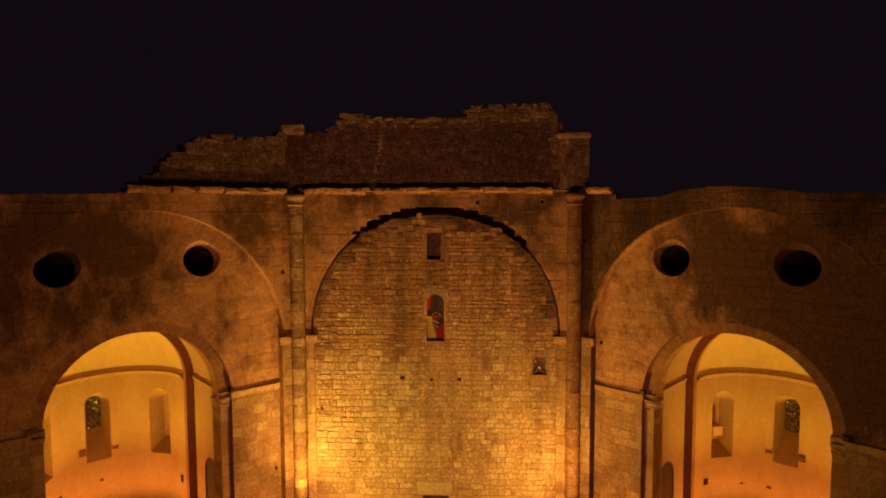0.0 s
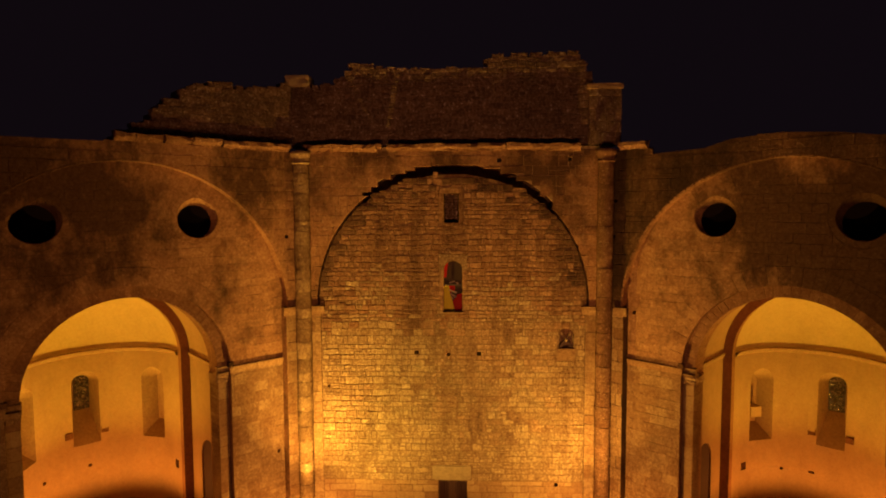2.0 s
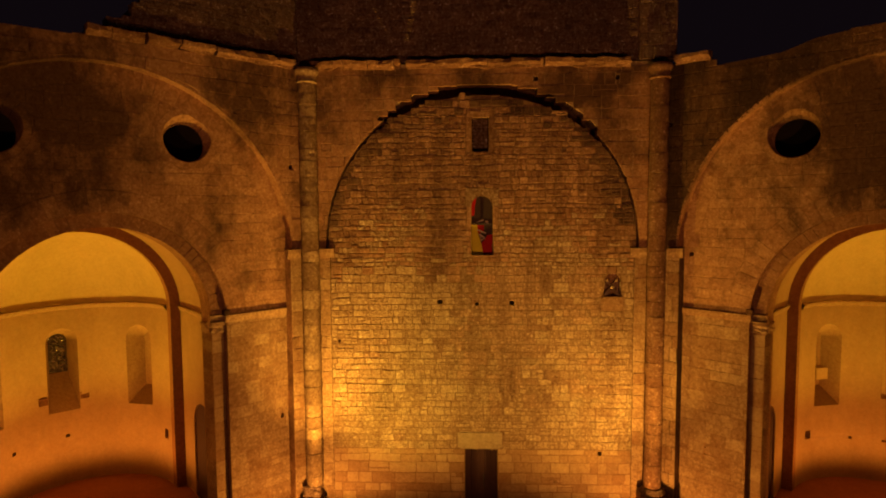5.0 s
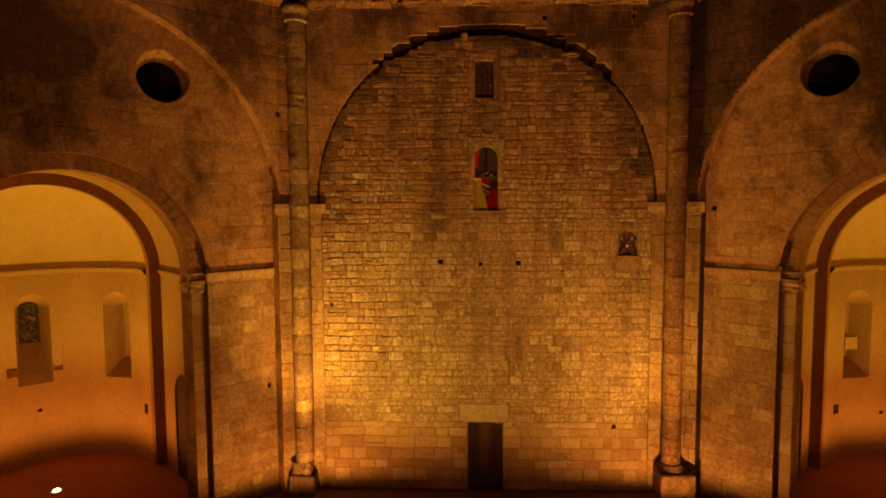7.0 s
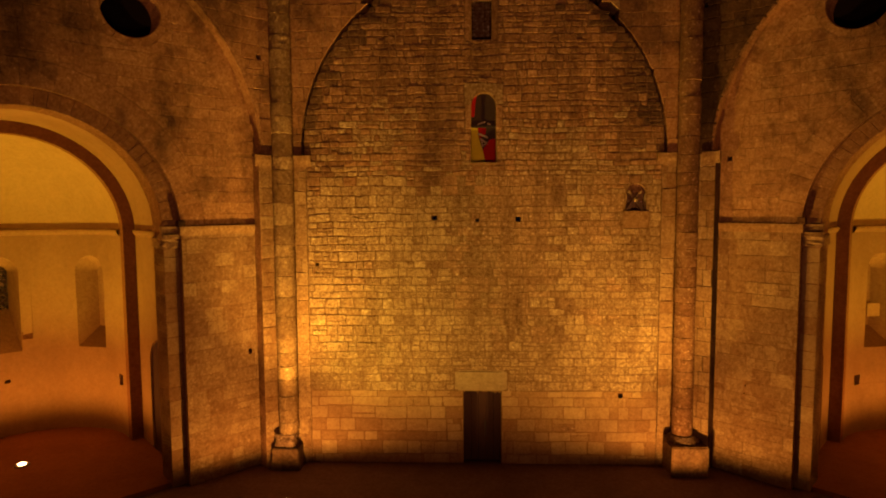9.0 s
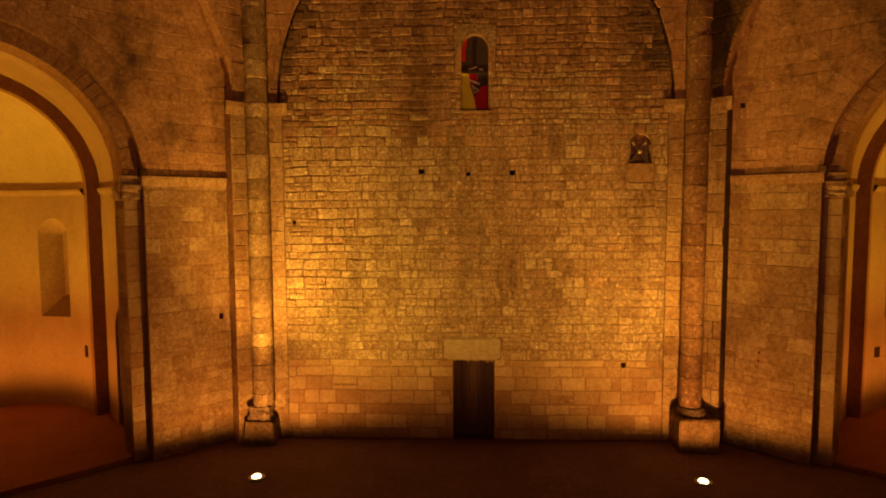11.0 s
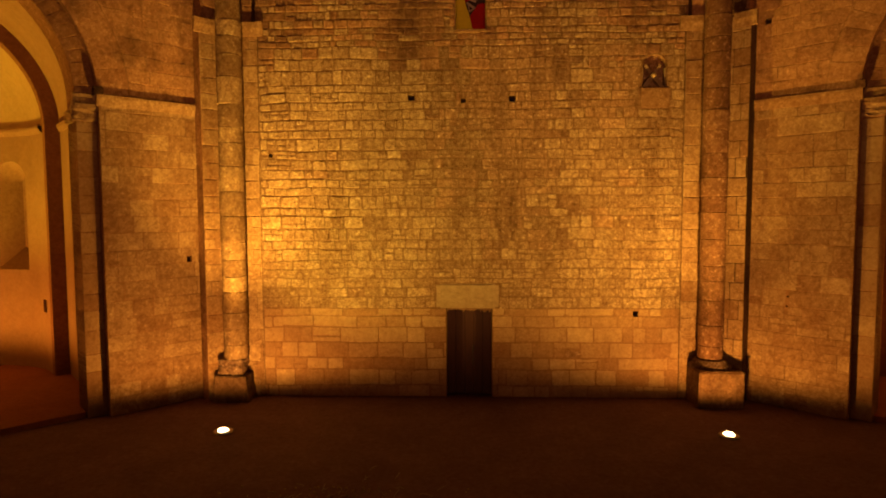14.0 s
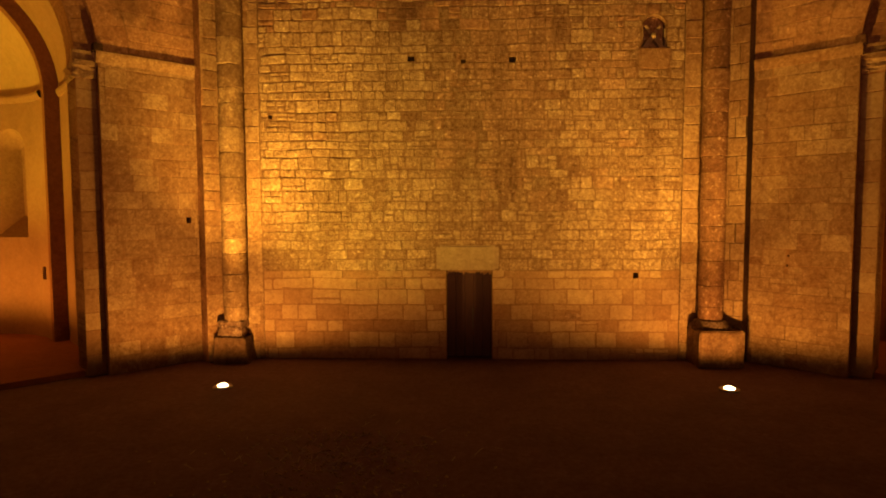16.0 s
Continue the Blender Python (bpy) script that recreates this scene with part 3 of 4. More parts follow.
for u0, u1 in ((-4.93, DOOR[0] - 0.01), (DOOR[1] + 0.01, 4.93)):
    plate(g, NORTH, [(u0, 0.0), (u1, 0.0), (u1, 2.13), (u0, 2.13)], [[(a, c), (b, c), (b, d), (a, d)] for a, b, c, d in PUTLOGS if u0 < a < u1 and d < 2.1], -0.003, 0.003)
part("bedding", g, RED_MORTAR, infill, "reddish mortar of the lowest courses")


def pointed(u, z):
    """How deep the joints are: washed out beside the west pier and high up, smeared with mortar elsewhere."""
    west = min(1.0, max(0.0, (-1.2 - u) / 2.6)) * min(1.0, max(0.25, (z - 2.0) / 1.5))
    east = 0.5 * min(1.0, max(0.0, (u - 2.8) / 1.5))
    high = 0.8 * min(1.0, max(0.0, (z - 6.5) / 4.0))
    return min(1.0, max(0.16, west, east, high) + 0.25 * max(0.0, noise.noise((u * 0.8, z * 0.9, 6.1))))


lay(rng, NORTH, base, 0.0, DRESSED, infill, 300, proud=(0.005, 0.011), bevel=0.009)
lay(rng, NORTH, clean, 0.0, LIMESTONE, infill, 300, proud=(0.006, 0.024), bevel=0.011, relief=pointed)
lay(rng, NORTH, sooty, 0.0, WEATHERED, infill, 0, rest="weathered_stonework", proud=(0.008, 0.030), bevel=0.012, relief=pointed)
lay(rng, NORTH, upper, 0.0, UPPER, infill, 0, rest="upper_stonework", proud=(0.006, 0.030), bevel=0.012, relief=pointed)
lay(rng, NORTH, grimy_dimmed, 0.0, GRIMY_DIMMED, infill, 0, rest="grimy_stonework", proud=(0.006, 0.030), bevel=0.012)
g = Geo()
worn_block(g, NORTH, LINTEL[0] + 0.01, LINTEL[1] - 0.01, LINTEL[2], LINTEL[3] - 0.01, -0.02, 0.3, rng, 0.004)
part("lintel", g, PALE, infill, "large pale stone lintel over the door")

for k, (a, b, c, d) in enumerate(FRAMES[:5]):
    g = Geo()
    stone_geo(g, rng, NORTH, [(a + 0.006, c + 0.006), (b - 0.006 * (k == 0), c + 0.006), (b - 0.006 * (k == 0), d - 0.006), (a + 0.006, d - 0.006)], 0.0, (0.014, 0.022), 0.008)
    part("window_block", g, UPPER, infill)
a, b, c, d = FRAMES[5]
g = Geo()
plate(g, NORTH, [(a, c), (WIN[0], c)] + arc((WIN[0] + WIN[1]) / 2, WIN[3] + 0.02, (WIN[1] - WIN[0]) / 2, 180, 0, 14) + [(b, c), (b, d - 0.03), (a, d)], [], -0.02, 0.3)
part("window_head", g, LIMESTONE, infill, "pale round-headed block over the window")

# spandrels, pilasters and imposts
pil = lambda z: (0.34, 0.46)  # noqa: E731
pil_w = lambda z: (0.34, 0.62)  # noqa: E731
big_h = lambda z: (0.30, 0.42)  # noqa: E731
big_w = lambda z: (0.45, 0.95)  # noqa: E731
polys = stones(rng, (-5.72, -4.95, 0, SPRING_Z), pil, pil_w) + stones(rng, (4.95, 5.72, 0, SPRING_Z), pil, pil_w)
lay(rng, NORTH, polys, FACE, ASHLAR, arch_wall, 200, proud=(0.006, 0.016), bevel=0.01)
polys = stones(rng, (-5.72, 5.72, SPRING_Z + 0.02, 14.62), big_h, lambda z: (0.32, 0.62), SOCKETS, outside=[(0, ARCH_Z, 5.05, SPRING_Z)])
broken = []
for p in polys:
    cu, cz = sum(q[0] for q in p) / len(p), sum(q[1] for q in p) / len(p)
    a = math.atan2(cz - ARCH_Z, cu)
    if -3.3 < cu < 3.9 and math.hypot(cu, cz - ARCH_Z) < 5.9:
        # the ring has fallen here: stones end in flat steps
        near = min(abs(q[0]) for q in p)
        p = clip(p, 0, -1, -(ARCH_Z + math.sqrt(5.09 ** 2 - near * near)))
    else:
        p = clip(p, -math.cos(a), -math.sin(a), -(math.sin(a) * ARCH_Z + 5.07))
    if len(p) > 2 and abs(sum(p[i - 1][0] * p[i][1] - p[i][0] * p[i - 1][1] for i in range(len(p)))) > 0.008:
        broken.append(p)
lay(rng, NORTH, broken, FACE, STAINED, arch_wall, 300, proud=(0.004, 0.012), bevel=0.008, depth=0.5)


def impost(fr, u0, u1, v, parent, z=SPRING_Z):
    g = Geo()
    moulding(g, fr, [(v + 0.05, z - 0.26), (v - 0.03, z - 0.26), (v - 0.04, z - 0.18), (v - 0.065, z - 0.08), (v - 0.075, z + 0.05), (v + 0.05, z + 0.07)], u0, u1)
    part("impost", g, ASHLAR, parent, "worn moulded stone impost", weld=True)


impost(NORTH, -5.42, -4.80, FACE, arch_wall)
impost(NORTH, 4.80, 5.42, FACE, arch_wall)

# cornice of separate blocks
CORNICE = lambda v: [(v + 0.1, 14.60), (v - 0.06, 14.60), (v - 0.10, 14.66), (v - 0.22, 14.72), (v - 0.24, 14.84), (v + 0.1, 14.86)]  # noqa: E731


def cornice(fr, u0, u1, v, parent, dz=0.0):
    u = u0
    while u < u1 - 0.1:
        w = min(rng.uniform(0.7, 1.25), u1 - u)
        g = Geo()
        t = rng.uniform(-0.02, 0.02)
        prof = [(a + rng.uniform(-0.012, 0.012), z + dz + t) for a, z in CORNICE(v)]
        m, n = len(prof), 6
        us = [u + 0.008 + (w - 0.016) * i / n for i in range(n + 1)]
        g.add([fr.at(q, z, a) for q in us for a, z in prof], [(i * m + k, i * m + (k + 1) % m, (i + 1) * m + (k + 1) % m, (i + 1) * m + k) for i in range(n) for k in range(m)] + [tuple(range(m))[::-1], tuple(range(n * m, n * m + m))])
        g.v = [(p + 0.05 * noise.noise((p * 5, q * 5, r * 9)), q + 0.06 * noise.noise((q * 5 + 9, p * 5, r * 9)), r + 0.06 * noise.noise((p * 3.3, q * 3.3 + 5, r * 7))) for p, q, r in g.v]
        part("cornice_block", g, COLUMN_STONE, parent, "weathered moulded cornice block", weld=True)
        u += w + (rng.uniform(0.02, 0.07) if rng.random() < 0.3 else 0)


cornice(NORTH, -5.42, -2.55, FACE, arch_wall)
cornice(NORTH, -2.38, 4.75, FACE, arch_wall)

# broken drum above the cornice
drum = thing("drum_ruin", "broken rubble drum wall above the cornice", "ruined wall", "structure")
TOP_N = [(-6.1, 17.35), (-5.3, 17.4), (-5.25, 17.05), (-4.3, 17.2), (-3.85, 17.7), (-3.5, 17.95), (-2.4, 17.75), (-0.9, 17.65), (1.1, 17.7), (1.25, 17.95), (1.7, 18.15), (3.0, 18.2), (4.5, 18.2), (4.85, 17.8), (4.95, 17.1), (6.0, 16.95)]


def level(profile):
    def at(u):
        for (a, p), (b, q) in zip(profile, profile[1:]):
            if a <= u <= b:
                return p + (q - p) * (u - a) / (b - a)
        return profile[0][1] if u < profile[0][0] else profile[-1][1]
    return at


def ruin(fr, profile, v, thick, z0, parent, mat, single):
    at = level(profile)
    a, b = profile[0][0], profile[-1][0]
    n = int((b - a) / 0.22)
    us = [a + (b - a) * i / n for i in range(n + 1)]
    crest = []
    for i, u in enumerate(us):
        z = at(u) - 0.12 - rng.uniform(0, 0.12)
        crest += [(u, z), (us[min(i + 1, n)] - 0.01, z)]
    g = Geo()
    plate(g, fr, [(a, z0), (b, z0)] + crest[::-1][1:], [], v, v + thick)
    part("core", g, mat, parent)
    polys = stones(rng, (a, b, z0, max(z for _, z in profile) + 0.1), lambda z: (0.12, 0.26), lambda z: (0.16, 0.42), below=lambda u: at(u) + rng.uniform(-0.1, 0.06), wave=0.10, round_off=0.05, joint=0.008, split=0.3)
    lay(rng, fr, polys, v, mat, parent, single, proud=(0.006, 0.035), key=lambda p: -p[0][1])
    # loose crest stones
    for i in range(int((b - a) / 0.45)):
        u = a + 0.2 + i * 0.45 + rng.uniform(-0.1, 0.1)
        if u > b - 0.2:
            continue
        w, h = rng.uniform(0.22, 0.46), rng.uniform(0.10, 0.2)
        g = Geo()
        z = at(u) - 0.2
        worn_block(g, fr, u - w / 2, u + w / 2, z, z + h, v - 0.02, v + 0.45, rng, 0.05, 2)
        part("crest_stone", g, mat, parent)


g = Geo()
worn_block(g, NORTH, -6.15, -5.25, 17.0, 17.42, -0.05, 0.8, rng, 0.05)
part("corner_block", g, PALE, drum, "pale block left on the broken corner")
ruin(NORTH, TOP_N, 0.14, 1.0, 14.8, drum, RUBBLE, 300)


# ---- diagonal walls ----
UC, AC, JAMB, ORDER, STEP = 3.0, 3.12, 3.25, 2.86, 0.20
BIG_R = 5.2
OC_Z, OC_R = 12.2, 0.66


def diagonal(fr, name, drum_profile, crown, cornice_to, hump, oculi, seed, face_sockets, wall_sockets, face_stone):
    rng = random.Random(seed)
    face = -0.38
    wall = thing(name, "diagonal crossing wall with a chapel arch and two round windows", "wall", "structure")
    arch = thing("relieving_arch", "great round wall arch on flat pilasters", "arch", "structure")
    zc = 6.84
    square = lambda some: [[(a, c), (b, c), (b, d), (a, d)] for a, b, c, d in some]  # noqa: E731
    rings = [arc(u, OC_Z, OC_R + 0.14, 0, 360, 36)[:-1] for u in oculi]
    lo = UC - 5.65
    hi = UC + 5.65
    for r, v0, v1 in ((JAMB, 0.0, STEP), (ORDER, STEP, 1.0)):
        g = Geo()
        notch = [(AC - r, 0)] + [(AC - r, zc)] + arc(AC, zc, r, 180, 0, 40)[1:] + [(AC + r, 0)]
        plate(g, fr, [(lo, 0)] + notch + [(hi, 0), (hi, crown), (lo, crown)], (rings if v0 == 0 else [arc(u, OC_Z, OC_R + 0.24, 0, 360, 36)[:-1] for u in oculi]) + square(wall_sockets), v0, v1)
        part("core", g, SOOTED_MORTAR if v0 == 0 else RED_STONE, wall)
    # panel below the string, tympanum above it
    polys = stones(rng, (lo, AC - JAMB, 0, STRING_Z - 0.14), big_h, lambda z: (0.4, 0.8), wall_sockets) + stones(rng, (AC + JAMB, hi, 0, STRING_Z - 0.14), big_h, lambda z: (0.4, 0.8))
    lay(rng, fr, polys, 0.0, ASHLAR, wall, 300, proud=(0.003, 0.009), bevel=0.007, key=lambda p: (p[0][0] > 3, p[0][1]))
    polys = stones(rng, (lo, hi, STRING_Z + 0.11, crown - 0.05), lambda z: (0.25, 0.36), lambda z: (0.35, 0.8), wall_sockets,
                   outside=[(AC, zc, JAMB + 0.62, 0)] + [(u, OC_Z, OC_R + 0.21, OC_Z - 1.2) for u in oculi], inside=[(UC, SPRING_Z, BIG_R - 0.565, SPRING_Z)])
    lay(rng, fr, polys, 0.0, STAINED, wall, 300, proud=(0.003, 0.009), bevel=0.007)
    for p in voussoirs(AC, zc, JAMB, JAMB + 0.6, 0, 180, 34):
        g = Geo()
        stone_geo(g, rng, fr, p, 0.0, (0.003, 0.009), 0.007, STEP - 0.02)
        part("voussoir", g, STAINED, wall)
    for p in voussoirs(AC, zc, ORDER, JAMB - 0.01, 0, 180, 38):
        g = Geo()
        stone_geo(g, rng, fr, p, STEP, (0.006, 0.016), 0.010, 0.78)
        part("voussoir", g, RED_STONE, wall)
    for u in oculi:
        # a short funnel of cut stones, its back ring smaller and lower
        count = 18
        for k in range(count):
            g = Geo()
            cut = []
            for a in (2 * math.pi * (k + 0.02) / count, 2 * math.pi * (k + 0.5) / count, 2 * math.pi * (k + 0.98) / count):
                c, n = math.cos(a), math.sin(a)
                out = 0.008 + 0.004 * math.sin(k * 2.4)
                cut += [fr.at(u + (OC_R + 0.20) * c, OC_Z + (OC_R + 0.20) * n, -out), fr.at(u + (OC_R + 0.025) * c, OC_Z + (OC_R + 0.025) * n, -out), fr.at(u + OC_R * c, OC_Z + OC_R * n, 0.02),
                        fr.at(u + 0.58 * c, OC_Z - 0.14 + 0.58 * n, 0.38), fr.at(u + 0.95 * c, OC_Z - 0.06 + 0.95 * n, 0.40)]
            g.add(cut, [(5 * m + q, 5 * m + q + 1, 5 * m + q + 6, 5 * m + q + 5) for m in (0, 1) for q in range(4)])
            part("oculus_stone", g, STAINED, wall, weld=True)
        # added disc: its near-black stands in for the dark beyond the oculus
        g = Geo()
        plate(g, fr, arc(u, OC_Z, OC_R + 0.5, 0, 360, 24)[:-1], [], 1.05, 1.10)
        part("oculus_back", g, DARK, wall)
    # inner order: jamb blocks and carved capitals
    for s in (-1, 1):
        a, b = sorted((AC + s * (JAMB - 0.01), AC + s * ORDER))
        z = 0.0
        while z < STRING_Z - 0.55:
            h = min(rng.uniform(0.36, 0.55), STRING_Z - 0.5 - z)
            g = Geo()
            stone_geo(g, rng, fr, [(a + 0.004, z + 0.006), (b, z + 0.006), (b, z + h - 0.006), (a + 0.004, z + h - 0.006)], STEP, (0.006, 0.012), 0.012, 0.78)
            part("jamb_block", g, DRESSED, wall)
            z += h
        g = Geo()
        worn_block(g, fr, a - 0.02, b + 0.05 * (s < 0) + 0.02, STRING_Z - 0.5, STRING_Z - 0.20, STEP - 0.07, 0.95, rng, 0.05, 6)
        worn_block(g, fr, a - 0.05, b + 0.05, STRING_Z - 0.26, STRING_Z - 0.13, STEP - 0.12, 0.5, rng, 0.03, 3)
        part("capital", g, ASHLAR, wall, "small carved stone capital")
        # block in blackened stone, which paints in the shade above the string course
        g = Geo()
        c = AC + s * JAMB
        worn_block(g, fr, c - 0.09, c + 0.09, STRING_Z + 0.06, STRING_Z + 0.23, -0.07, 0.12, rng, 0.03, 2)
        part("string_stop", g, SOOTY, wall, "small block on the string course, coloured dark for its shade")
        # string course, turned into the arch
        g = Geo()
        prof = lambda v: [(v + 0.1, STRING_Z - 0.16), (v - 0.02, STRING_Z - 0.16), (v - 0.035, STRING_Z - 0.10), (v - 0.065, STRING_Z + 0.01), (v - 0.07, STRING_Z + 0.07), (v + 0.1, STRING_Z + 0.10)]  # noqa: E731
        e0, e1 = (lo + 0.3, AC - JAMB + 0.04) if s < 0 else (AC + JAMB - 0.04, hi - 0.3)
        moulding(g, fr, prof(0.0), e0, e1)
        moulding(g, fr, prof(STEP), a - 0.05, b + 0.05)
        part("string_course", g, ASHLAR, wall, "moulded stone string course", weld=True)
    # great wall arch in front, on its pilasters
    g = Geo()
    p_in = UC - BIG_R + 0.08
    p_out = UC + BIG_R - 0.08
    ends = (UC - 5.72, UC + 5.72)
    ringb = arc(UC, SPRING_Z, BIG_R, 180, 0, 48)
    plate(g, fr, [(ends[0], 0), (p_in, 0), (p_in, SPRING_Z)] + ringb + [(p_out, SPRING_Z), (p_out, 0), (ends[1], 0)] + hump[::-1], square(face_sockets), face, 0.0)
    part("core", g, face_stone, arch)
    polys = stones(rng, (ends[0], p_in, 0, SPRING_Z), pil, pil_w) + stones(rng, (p_out, ends[1], 0, SPRING_Z), pil, pil_w)
    lay(rng, fr, polys, face, ASHLAR, arch, 120, proud=(0.006, 0.016), bevel=0.01)
    hz = level(hump)
    polys = stones(rng, (ends[0], ends[1], SPRING_Z + 0.02, max(z for _, z in hump)), big_h, big_w, face_sockets, outside=[(UC, SPRING_Z, BIG_R + 0.065, SPRING_Z)], below=lambda u: hz(u) + 0.02)
    lay(rng, fr, polys, face, face_stone, arch, 250, proud=(0.006, 0.016), bevel=0.011)
    for p in voussoirs(UC, SPRING_Z, BIG_R - 0.012, BIG_R + 0.06, 1, 179, 46, 0.002):
        g = Geo()
        stone_geo(g, rng, fr, p, face, (0.003, 0.012), 0.022, 0.375)
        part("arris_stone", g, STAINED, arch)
    for p in voussoirs(UC, SPRING_Z, BIG_R - 0.56, BIG_R + 0.03, 1, 179, 46, 0.002):
        g = Geo()
        stone_geo(g, rng, fr, p, 0.0, (0.003, 0.008), 0.005, 0.04)
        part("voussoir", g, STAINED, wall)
    impost(fr, ends[0] + 0.25, p_in + 0.12, face, arch)
    impost(fr, p_out - 0.12, ends[1] - 0.25, face, arch)
    if cornice_to:
        cornice(fr, UC - 5.35, cornice_to, face, arch, -0.02)
    if drum_profile:
        ruin(fr, drum_profile, -0.20, 0.9, 14.7, drum, RUBBLE, 300)
    return wall


TOP_W = [(-2.6, 17.3), (-2.0, 16.95), (-1.1, 16.8), (0.2, 16.85), (1.0, 16.72), (1.35, 16.3), (1.9, 15.9), (2.3, 15.45), (3.0, 15.05), (3.35, 14.85)]
diagonal(WEST, "wall_northwest", TOP_W, 14.45, 3.4, [(UC - 5.72, 14.6), (3.4, 14.6), (3.5, 14.55), (6.3, 14.5), (UC + 5.72, 14.4)], (0.85, 5.42), 21, [(-2.27, -2.14, 11.43, 11.56)], [(-1.95, -1.84, 3.28, 3.42)], STAINED)
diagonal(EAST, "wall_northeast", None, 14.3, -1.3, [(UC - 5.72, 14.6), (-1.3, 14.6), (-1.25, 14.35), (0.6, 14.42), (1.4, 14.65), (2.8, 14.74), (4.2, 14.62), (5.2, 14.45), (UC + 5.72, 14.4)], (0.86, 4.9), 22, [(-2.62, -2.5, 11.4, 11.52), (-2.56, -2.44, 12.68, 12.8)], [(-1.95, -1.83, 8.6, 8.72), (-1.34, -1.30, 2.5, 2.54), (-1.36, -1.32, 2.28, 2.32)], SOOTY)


# ---- engaged columns of the corner piers ----
def column(x, y, label, seed, upper):
    rng = random.Random(seed)
    col = thing("engaged_column", label, "column", group="crossing columns")
    z = 0.98
    while z < 14.1:
        h = min(rng.uniform(0.34, 0.62), 14.15 - z)
        if 14.15 - z - h < 0.2:
            h = 14.15 - z
        g = Geo()
        r = 0.278 + rng.uniform(-0.006, 0.006)
        rings = [(r - 0.016, z + 0.001), (r, z + 0.014)] + [(r, z + 0.014 + (h - 0.028) * k / 6) for k in range(1, 6)] + [(r, z + h - 0.014), (r - 0.016, z + h - 0.001)]
        lathe(g, x + rng.uniform(-0.006, 0.006), y + rng.uniform(-0.006, 0.006), rings, 40)
        g.v = [(x + (p - x) * k, y + (q - y) * k, w) for p, q, w in g.v for k in [1 + 0.03 * noise.noise((p * 5, q * 5, w * 4 + seed)) + 0.025 * noise.noise((p * 14, q * 14, w * 12)) - 0.16 * max(0.0, noise.noise((p * 4 + seed, q * 4, w * 5.5)) - 0.42)]]
        part("drum", g, upper, col)
        z += h
    g = Geo()
    lathe(g, x, y, [(0.28, 14.13), (0.33, 14.16), (0.33, 14.20), (0.29, 14.22), (0.31, 14.34), (0.36, 14.46), (0.37, 14.52), (0.34, 14.60)], 20)
    part("capital", g, upper, col, "small weathered capital")
    return col


COL_W, COL_E = (-5.55, 19.78), (5.58, 19.78)
cw = column(*COL_W, "tall engaged limestone column on a broken base", 31, COLUMN_LIT)
ce = column(*COL_E, "tall engaged limestone column on a square plinth", 32, COLUMN_STONE)
AXIS = Frame(0, 0, (1, 0), (0, 1))
g = Geo()
worn_block(g, AXIS, 5.13, 6.13, -0.02, 0.84, 19.22, 20.1, rng, 0.012, 6, 0.0, 0.035)
part("plinth", g, GRIMY_DIMMED, ce, "heavy square plinth block")
g = Geo()
lathe(g, *COL_E, [(0.44, 0.80), (0.46, 0.86), (0.43, 0.92), (0.36, 0.95), (0.35, 1.0), (0.31, 1.03)], 28)
part("base_moulding", g, RUBBLE, ce, smooth=True)
g = Geo()
worn_block(g, AXIS, -5.99, -5.15, -0.02, 0.62, 19.40, 20.1, rng, 0.03, 5, 0.16, 0.04)
part("plinth", g, GRIMY_DIMMED, cw, "broken plinth block")
g = Geo()
worn_block(g, AXIS, -5.89, -5.32, 0.56, 0.99, 19.50, 20.1, rng, 0.10, 5, 0.0, 0.05)
part("base_moulding", g, RUBBLE, cw, "crumbled base")

# pier block that rises above the cornice
pier = thing("pier_stub", "broken pier stub with a flat capstone", "pier", "structure")
g = Geo()
g.box(NORTH, 4.98, 6.15, 14.8, 16.8, 0.0, 1.1)
part("core", g, MORTAR, pier)
lay(rng, NORTH, stones(rng, (4.98, 6.15, 14.8, 16.8), pil, pil_w), 0.0, RUBBLE, pier, 60)
g = Geo()
worn_block(g, NORTH, 4.9, 6.2, 16.78, 16.98, -0.1, 1.1, rng, 0.012)
part("capstone", g, ASHLAR, pier)


# ---- chapels behind the diagonal walls ----
AP_R, AP_V, AP_Z = 2.78, 4.45, 6.68
BARREL = 3.12


def bend(fr, s, z, depth):
    """Round the apse: s along its wall from the middle, depth outwards."""
    a = s / AP_R
    r = AP_R + depth
    return fr.at(UC + r * math.sin(a), z, AP_V + r * math.cos(a))


